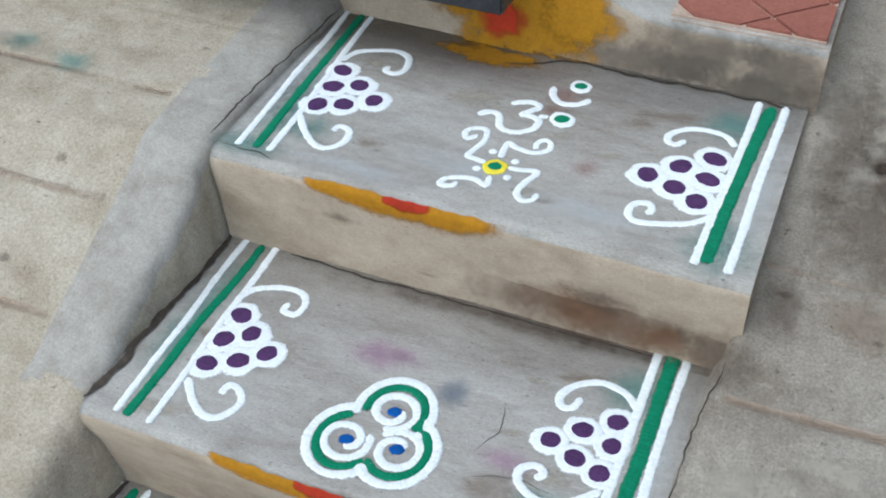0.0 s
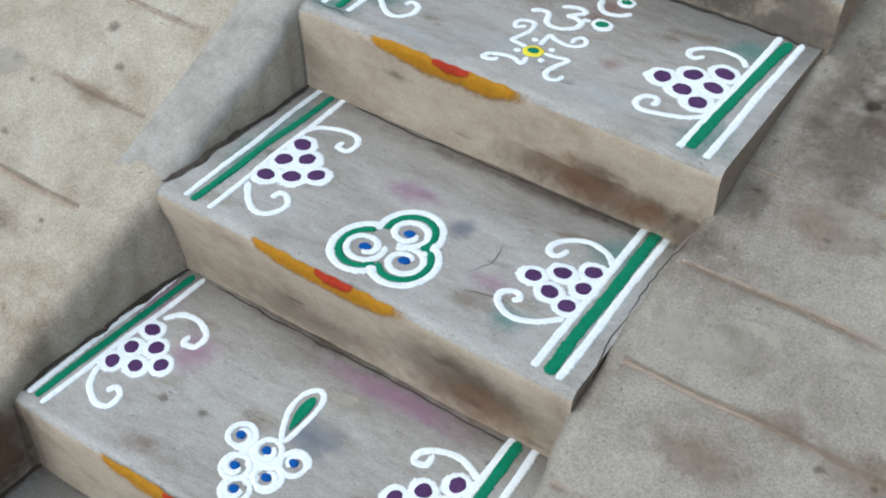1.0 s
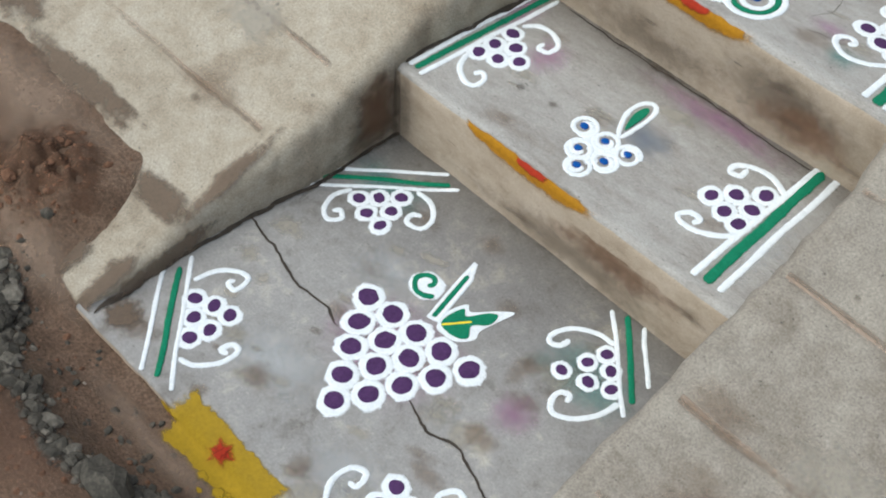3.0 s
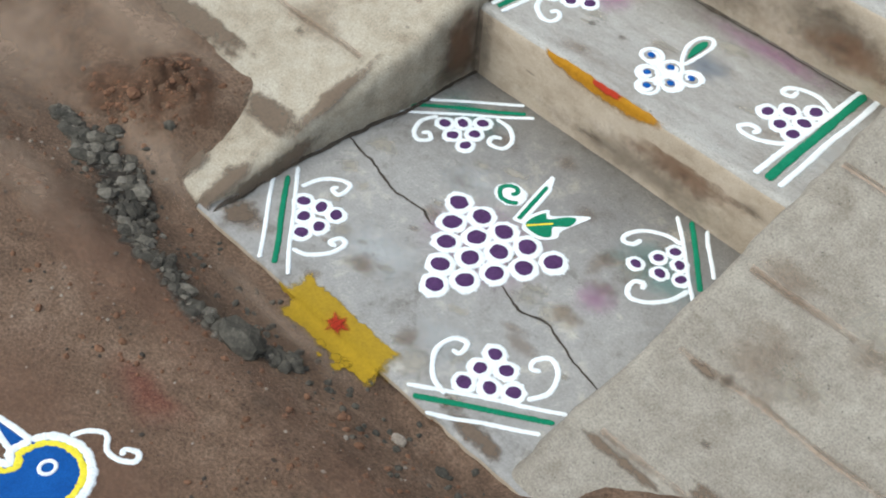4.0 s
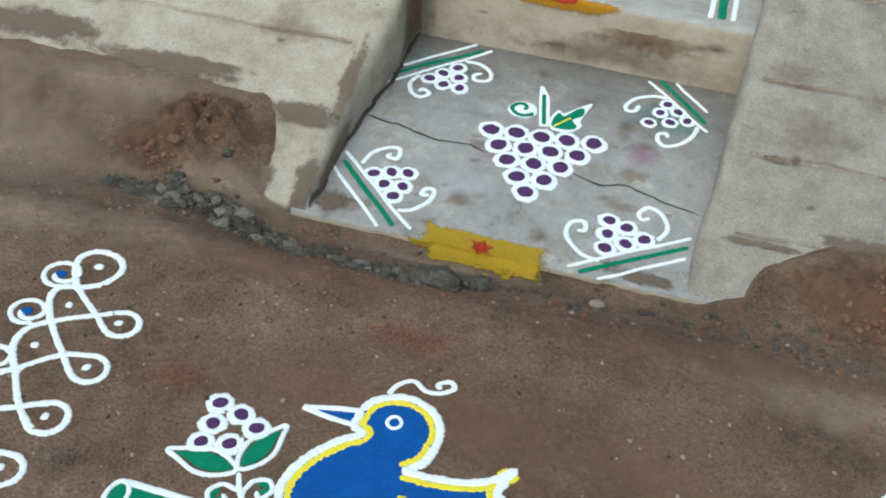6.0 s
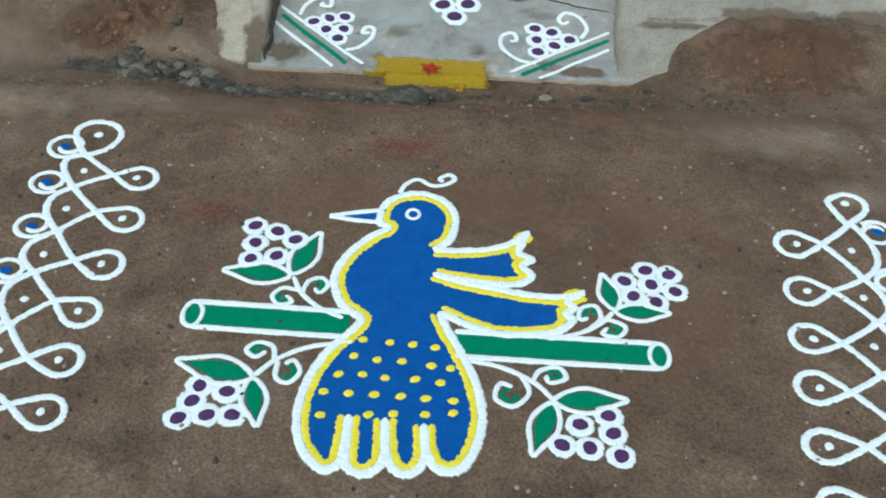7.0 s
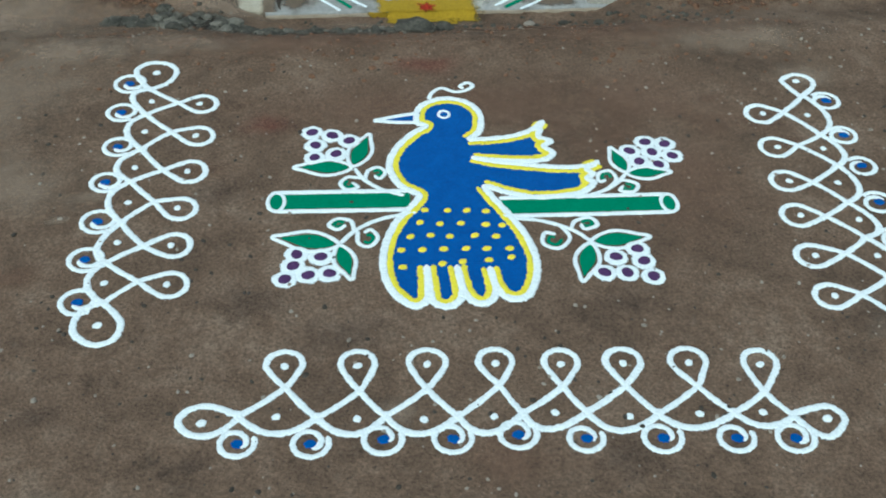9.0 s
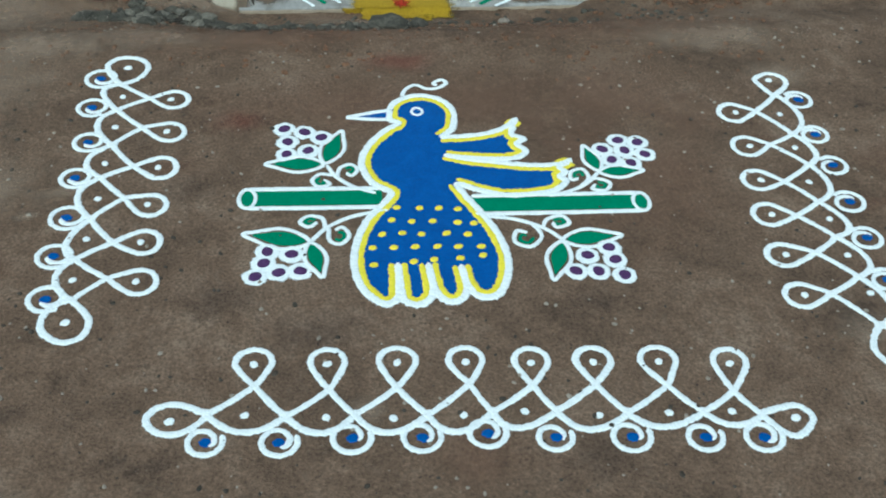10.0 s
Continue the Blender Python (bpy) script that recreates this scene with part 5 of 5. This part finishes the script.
stain("red_soil", RED_SOIL, ground, (-0.755, 1.340, 0), (0.125, 0, 0), (0, 0.090, 0), "crumbly red soil", 0.004, 41, 0.5, level_ground, 64, 24)
stain("red_soil", RED_SOIL, ground, (-0.85, 1.26, 0), (0.10, 0, 0), (0, 0.06, 0), "", 0.0046, 44, 0.6, level_ground, 48, 18)
stain("red_soil", RED_SOIL, ground, (0.66, 1.27, 0), (0.24, 0, 0), (0, 0.12, 0), "", 0.004, 45, 0.7, level_ground, 64, 24)
for k, (x, y, a, c) in enumerate(((0.30, 0.70, 0.42, 0.15), (-0.15, 0.70, 0.50, 0.15), (0.28, 0.42, 0.34, 0.26), (-0.40, 0.98, 0.50, 0.10), (0.35, 0.99, 0.45, 0.11))):
    stain("reddish_soil", WARM_SOIL, ground, (x, y, 0), (a, 0, 0), (0, c, 0), "", 0.0040 if y > 0.9 else 0.0006 + 0.0001 * k, k * 3.7, 0.9, level_ground, 64, 20)
yard_rng = random.Random(58)
for k in range(44):
    x, y, r = yard_rng.uniform(-1.1, 0.95), yard_rng.uniform(-0.5, 0.82), yard_rng.uniform(0.03, 0.13)
    if -0.30 < x < 0.02 and 0.10 < y < 0.75:
        continue
    stain("soil_smudge", (DARK_SOIL, WARM_SOIL, SAND_FILM)[k % 3], ground, (x, y, 0), (r, 0.2 * r, 0), (-0.2 * r, r * yard_rng.uniform(0.4, 0.8), 0), "", 0.0007 + 0.00005 * (k % 6), k * 2.3, 1.0, level_ground, 32, 8)
stain("damp_soil", DARK_FILM, ground, (-0.45, 1.06, 0), (0.42, 0, 0), (0, 0.07, 0), "", 0.004, 43, 0.8, level_ground, 64, 24)
# Dark brown films over the upper right ramp, beside step 1 and the landing.
for x, y, a, c in ((0.60, 3.05, 0.20, 0.18), (0.43, 2.92, 0.06, 0.20), (0.50, 2.80, 0.10, 0.14), (0.40, 2.62, 0.035, 0.07), (0.36, 2.52, 0.05, 0.05), (0.58, 2.95, 0.16, 0.18)):
    stain("dark_film", DARK_FILM, ramp_right, (x, y, 0), (a, 0, 0), (0, c, 0), "", 0.005, x * 23 + y, 0.7, level_right)
for x, y, a, c in ((-0.20, 1.545, 0.035, 0.020), (0.10, 1.70, 0.030, 0.05), (0.14, 1.55, 0.05, 0.025), (-0.02, 1.30, 0.03, 0.03), (0.13, 1.44, 0.05, 0.02)):
    stain("rust_film", BROWN_FILM, slab, (x, y, 0), (a, 0, 0), (0, c, 0), "", 0.0009, x * 37 + y, 0.8, level_slab, 28, 6)
stain("mud_shade_film", MUD_SHADE, slab, (-0.45, 1.27, 0), (0.05, 0, 0), (0, 0.06, 0), "", 0.0008, 33, 0.7, level_slab)
stain("mud_shade_film", BROWN_FILM, slab, (-0.19, 1.36, 0), (0.05, 0, 0), (0, 0.03, 0), "", 0.0008, 34, 0.9, level_slab)
stain("mud_shade_film", MUD_SHADE, slab, (0.20, 1.25, 0), (0.10, 0, 0), (0, 0.03, 0), "", 0.0008, 35, 0.8, level_slab)
stain("dark_film", DARK_FILM, ramp_left, (-0.452, 1.86, 0.07), (0, 0.09, 0), (0, 0, 0.12), "dark damp corner", 0.009, 51, 0.5)
stain("mud_shade_film", MUD_SHADE, ramp_left, (-0.488, 1.36, -0.03), (0, 0.16, 0.03), (0, 0, 0.035), "damp mud on the ramp flank", 0.0095, 56, 0.6)
stain("dark_film", RUST_STAIN, ramp_left, (-0.453, 1.845, 0.10), (0, 0.05, 0), (0, 0, 0.10), "", 0.0105, 54, 0.5)
stain("dark_film", DARK_FILM, ramp_left, (-0.455, 1.80, 0.02), (0, 0.16, 0.04), (0, 0, 0.035), "", 0.0098, 55, 0.6)
film_rng = random.Random(33)
for k in range(46):
    a = film_rng.uniform(0.012, 0.05)
    stain("lime_film" if k % 3 else "rust_film", PALE_FILM if k % 3 else BROWN_FILM, slab, (film_rng.uniform(-0.42, 0.24), film_rng.uniform(1.27, 1.88), 0), (a, a * 0.4, 0), (-a * 0.3, a * film_rng.uniform(0.4, 0.9), 0), "", 0.0007, k * 2.7, 0.8, level_slab, 28, 6)
for parent, level, lo, hi, n in ((ramp_left, level_left, (-1.35, 1.55), (-0.58, 2.75), 22), (ramp_right, level_right, (0.42, 1.45), (0.95, 2.9), 26)):
    for k in range(n):
        a = film_rng.uniform(0.04, 0.13)
        stain("dust_film", BROWN_FILM if film_rng.random() < 0.75 else PALE_FILM, parent, (film_rng.uniform(lo[0], hi[0]), film_rng.uniform(lo[1], hi[1]), 0), (a, 0, 0), (0, a * film_rng.uniform(0.35, 0.8), 0), "", 0.0040, k * 1.9 + a, 0.9, level, 32, 7)
for parent, level, y0, y1 in ((step_1, level_1, 2.60, 2.93), (step_2, level_2, 2.24, 2.55), (step_3, level_3, 1.93, 2.2)):
    for k in range(9):
        a = film_rng.uniform(0.02, 0.07)
        stain("dust_film", BROWN_FILM if k % 2 else PALE_FILM, parent, (film_rng.uniform(-0.32, 0.25), film_rng.uniform(y0, y1), 0), (a, a * 0.2, 0), (0, a * film_rng.uniform(0.25, 0.6), 0), "", 0.0006, k * 3.3 + y0, 1.1, level, 28, 6)
    for k in range(5):
        a = film_rng.uniform(0.02, 0.055)
        stain("scuff", DARK_FILM, parent, (film_rng.uniform(-0.35, 0.3), y0 - 0.034, level(0, y0) - film_rng.uniform(0.05, 0.13)), (a, 0, 0), (0, -0.006, a * 0.4), "", 0.003, k * 1.3 + y0, 1.0, None, 28, 6)
for x, y, a, c in ((-1.25, 0.80, 0.45, 0.30), (-1.45, 1.32, 0.45, 0.25), (-0.95, 1.42, 0.30, 0.12), (-0.62, 1.22, 0.16, 0.06), (-0.70, 0.98, 0.30, 0.07), (-1.15, 1.15, 0.40, 0.20), (-0.95, 0.95, 0.25, 0.10), (-0.20, 1.16, 0.26, 0.035), (-1.1, 0.5, 0.3, 0.15), (0.6, 0.95, 0.3, 0.1)):
    stain("sandy_soil", SAND_FILM, ground, (x, y, 0), (a, 0, 0), (0, c, 0), "", 0.0035 if y > 0.85 else 0.0006, x * 7 + y, 0.9, level_ground, 64, 20)
spot_rng = random.Random(21)
for parent, level, lo, hi, n in ((ramp_right, level_right, (0.36, 1.45), (0.95, 2.95), 34), (ramp_left, level_left, (-1.4, 1.6), (-0.5, 2.9), 26), (step_3, level_3, (-0.3, 1.95), (0.25, 2.2), 5)):
    for k in range(n):
        r = spot_rng.uniform(0.004, 0.016)
        stain("dirt_spot", DARK_FILM, parent, (spot_rng.uniform(lo[0], hi[0]), spot_rng.uniform(lo[1], hi[1]), 0), (r, 0, 0), (0, r * spot_rng.uniform(0.5, 1), 0), "", 0.0045 if parent is not step_3 else 0.001, k * 3.1, 0.6, level, 16, 4)


# soil worked into the scored lines of the ramps
def groove_line(parent, level, y, x0, x1, sign):
    verts, cover, faces = [], [], []
    n = int(abs(x1 - x0) / 0.012)
    for i in range(n + 1):
        x = x0 + (x1 - x0) * i / n
        c = y + 0.006 * noise.noise((x * 6, y * 3, 1))
        w = 0.0058 * (1 + 0.5 * noise.noise((x * 11, y * 5, 2)))
        for k, f in enumerate((-1.0, -0.3, 0.3, 1.0)):
            verts.append((x, c + w * f, level(x, c + w * f) + 0.0032))
            cover.append((0.1, 0.8, 0.8, 0.1)[k] * (0.75 + 0.7 * noise.noise((x * 7, y * 9, 5))))
        if i:
            a = 4 * (i - 1)
            faces += [(a + k, a + 4 + k, a + 5 + k, a + 1 + k) for k in range(3)]
    ob = mesh_object("groove_dirt", verts, faces, GROOVE_PALE if sign else GROOVE_DIRT, parent, "", parent.location)
    covered(ob, cover)


for side, level, lines, x0, x1 in ((ramp_left, level_left, (1.635, 1.80, 1.97, 2.14, 2.305, 2.465, 2.66), -0.53, -1.9), (ramp_right, level_right, (1.37, 1.55, 1.72, 1.94, 2.104, 2.295, 2.47, 2.68), 0.36, 1.5)):
    for k, y in enumerate(lines):
        groove_line(side, level, y, x0, x1, k % 2)
        groove_line(side, level, y + 0.005, x0, x1, (k + 1) % 2)


# ---- cracks ----
def crack(parent, points, width, level, label="dark jagged crack", lift=0.0012, jag=0.006):
    line = resampled([Vector(p) for p in points], 0.008)
    verts, faces = [], []
    for i, p in enumerate(line):
        t = line[min(i + 1, len(line) - 1)] - line[max(i - 1, 0)]
        s = Vector((-t.y, t.x)).normalized()
        p = p + s * jag * (noise.noise((p.x * 21, p.y * 21, 7)) + 0.45 * noise.noise((p.x * 75, p.y * 75, 7)))
        w = width * (0.55 + 0.7 * abs(noise.noise((p.x * 22, p.y * 22, 2)))) * min(1, 0.35 + min(i, len(line) - 1 - i) * 0.2)
        for k in (-1, 1):
            q = p + s * k * w
            verts.append((q.x, q.y, level(q.x, q.y) + lift))
        if i:
            faces.append((2 * i - 2, 2 * i, 2 * i + 1, 2 * i - 1))
    return mesh_object("crack", verts, faces, CRACK, parent, label, parent.location)


crack(slab, [(-0.475, 1.566), (-0.383, 1.551), (-0.292, 1.529), (-0.233, 1.541), (-0.18, 1.523)], 0.0036, level_slab, jag=0.008)
crack(slab, [(0.011, 1.512), (0.079, 1.495), (0.135, 1.51), (0.2, 1.484), (0.290, 1.466)], 0.0032, level_slab, jag=0.007)
for y0, y1, level, parent in ((1.235, 1.93, level_slab, slab), (1.915, 2.25, level_3, step_3), (2.22, 2.59, level_2, step_2)):
    crack(parent, [(left_edge(y) + 0.005, y) for y in np.linspace(y0, y1, 14)], 0.0078, level, "dark gap between ramp and step", 0.0025, 0.007)
crack(step_1, [(left_edge(y) + 0.001, y) for y in np.linspace(2.575, 2.96, 10)], 0.0028, lambda x, y: 0.588, "dark gap between ramp and step", 0.016, 0.006)
crack(slab, [(-0.46, 1.932), (-0.2, 1.928), (0.05, 1.93), (0.31, 1.926)], 0.0035, level_slab, "dark gap under the riser", 0.0016, 0.003)
crack(step_1, [(-0.10, 2.940), (-0.06, 2.950), (-0.02, 2.978), (0.018, 2.986), (0.083, 2.980), (0.144, 2.984), (0.30, 2.982)], 0.0026, level_1, lift=0.002)
crack(step_1, [(0.02, 2.985), (0.10, 2.978), (0.20, 2.984), (0.34, 2.982)], 0.0030, level_1, "dark gap under the riser", 0.0022, 0.010)
crack(step_2, [(0.10, 2.29), (0.16, 2.31), (0.20, 2.30)], 0.0008, level_2, "hair crack")
crack(step_2, [(0.10, 2.42), (0.11, 2.37), (0.09, 2.33)], 0.0007, level_2, "hair crack")
crack(step_1, [(-0.40, 2.585), (-0.36, 2.578), (-0.335, 2.583), (-0.31, 2.574)], 0.0016, level_1, "hair crack across the nosing", 0.0010, 0.004)
crack(step_2, [(-0.30, 2.578), (-0.16, 2.574), (-0.02, 2.577), (0.12, 2.573), (0.26, 2.576)], 0.0022, level_2, "rough mortar seam under the riser", 0.0016, 0.004)
crack(step_3, [(-0.34, 2.246), (-0.18, 2.242), (0.0, 2.245), (0.16, 2.241), (0.24, 2.243)], 0.0020, level_3, "rough mortar seam under the riser", 0.0016, 0.004)
crack(ramp_right, [(0.352, 2.52), (0.338, 2.42), (0.333, 2.32), (0.338, 2.22)], 0.0016, level_right, "hair crack along the ramp edge", 0.004)


# ---- stones ----
def stone_mesh(seed, rough=0.35):
    bm = bmesh.new()
    bmesh.ops.create_icosphere(bm, subdivisions=2, radius=1)
    for v in bm.verts:
        d = v.co.normalized()
        f = 1 + rough * noise.noise(d * 1.4 + Vector((seed * 5.1, 0, 0))) + 0.15 * noise.noise(d * 4 + Vector((seed, 2, 0)))
        v.co = Vector((d.x * f * 1.15, d.y * f * 0.9, d.z * f * 0.62))
        v.co.z = max(v.co.z, -0.28)
    verts, faces = [v.co.copy() for v in bm.verts], [[v.index for v in f.verts] for f in bm.faces]
    bm.free()
    return verts, faces


SHAPES = [stone_mesh(s) for s in range(7)]
scatter = random.Random(5)


def heap(name, spots, material, label, category):
    verts, faces = [], []
    for x, y, r in spots:
        if -0.30 < x < 0.16 and 0.12 < y < 0.78:
            continue
        vs, fs = scatter.choice(SHAPES)
        m = Matrix.Translation((x, y, level_ground(x, y) + 0.1 * r)) @ Euler((scatter.uniform(-0.4, 0.4), scatter.uniform(-0.4, 0.4), scatter.uniform(0, 6.3))).to_matrix().to_4x4() @ Matrix.Scale(r, 4)
        base = len(verts)
        verts += [m @ v for v in vs]
        faces += [[base + k for k in f] for f in fs]
    ob = mesh_object(name, verts, faces, material, smooth=False)
    return tagged(ob, label, category, kind="stuff")


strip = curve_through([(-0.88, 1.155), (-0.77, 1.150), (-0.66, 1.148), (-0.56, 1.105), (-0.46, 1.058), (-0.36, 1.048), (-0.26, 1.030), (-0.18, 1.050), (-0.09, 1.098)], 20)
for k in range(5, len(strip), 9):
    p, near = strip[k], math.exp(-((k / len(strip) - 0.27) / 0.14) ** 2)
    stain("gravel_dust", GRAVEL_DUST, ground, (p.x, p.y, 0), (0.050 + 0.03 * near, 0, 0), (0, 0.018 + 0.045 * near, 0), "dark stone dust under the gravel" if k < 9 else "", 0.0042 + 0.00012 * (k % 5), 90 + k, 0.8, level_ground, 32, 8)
spots, pale_spots = [], []
for k in range(1500):
    f = scatter.random() ** 1.25
    p = strip[int(f * (len(strip) - 1))]
    thin = 0.35 if f < 0.12 else 1.0
    wide = thin * (0.012 + 0.040 * math.exp(-((f - 0.27) / 0.14) ** 2)) * (0.7 + 0.6 * abs(noise.noise((p.x * 9, 0, 0)))) + 0.004
    r = 0.0018 + scatter.expovariate(1 / 0.0040) * (1.15 - 0.5 * f)
    spot = (p.x + scatter.gauss(0, wide), p.y + scatter.gauss(0, wide * 0.8), min(r, 0.019))
    (pale_spots if scatter.random() < 0.22 else spots).append(spot)
heap("gravel", spots, STONE, "dark grey broken gravel strewn in a strip on soil", "gravel")
heap("pale_gravel", pale_spots, GREY_STONE, "pale grey gravel chips among the dark gravel", "gravel")
heap("grit", [(scatter.uniform(-0.5, 0.7), scatter.gauss(1.13, 0.05), abs(scatter.gauss(0.003, 0.002)) + 0.0015) for k in range(170)], STONE, "fine grey grit along the slab edge", "grit")
heap("pebbles", [(scatter.uniform(-1.2, 1.1), scatter.uniform(-0.55, 1.15), abs(scatter.gauss(0.0016, 0.0012)) + 0.0008) for k in range(700)], PALE_STONE, "small pale pebbles trodden into the soil", "pebbles")
heap("dark_grit", [(scatter.uniform(-1.2, 1.1), scatter.uniform(-0.55, 1.15), abs(scatter.gauss(0.0018, 0.0012)) + 0.0008) for k in range(700)], CRACK, "dark crumbs of soil and husk on the yard", "grit")
heap("soil_crumbs", [(scatter.uniform(-1.1, 0.75), scatter.gauss(1.0, 0.10), abs(scatter.gauss(0.0022, 0.0018)) + 0.001) for k in range(650)], CLOD, "loose brown soil crumbs on the yard", "crumbs")
heap("clods", [(scatter.gauss(-0.845, 0.045), scatter.gauss(1.235, 0.02), abs(scatter.gauss(0.002, 0.003)) + 0.001) for k in range(70)] + [(scatter.gauss(0.66, 0.09), scatter.gauss(1.22, 0.04), abs(scatter.gauss(0.003, 0.0025)) + 0.0015) for k in range(90)] + [(scatter.gauss(-0.745, 0.05), scatter.gauss(1.33, 0.05), min(scatter.expovariate(1 / 0.0016), 0.007) + 0.0008) for k in range(340)], CLOD, "crumbly reddish soil clods heaped at the ramp foot", "clods")
for x, y, r, m, label in ((-0.817, 1.135, 0.017, PALE_STONE, "pale grey stone on the soil"), (0.131, 1.146, 0.013, PALE_STONE, "pale stone at the slab edge"), (0.22, 1.16, 0.011, STONE, "grey stone at the slab edge"), (-0.165, 1.052, 0.040, STONE, "large dark stone in the gravel strip"), (-0.085, 1.102, 0.019, STONE, "dark stone at the end of the gravel strip"), (-0.115, 1.092, 0.013, STONE, "dark stone at the end of the gravel strip"), (-0.56, 1.10, 0.019, STONE, "grey broken stone in the gravel strip"), (-0.595, 1.150, 0.021, GREY_STONE, "pale broken stone in the gravel strip"), (-0.79, 1.27, 0.014, CLOD, "reddish clod on the soil heap"), (-0.50, 1.05, 0.016, STONE, "dark stone in the gravel strip")):
    vs, fs = scatter.choice(SHAPES)
    ob = mesh_object("stone", [v * r for v in vs], fs, m, smooth=False)
    ob.location = (x, y, level_ground(x, y) + 0.25 * r)
    tagged(ob, label, "stone", "loose stones")
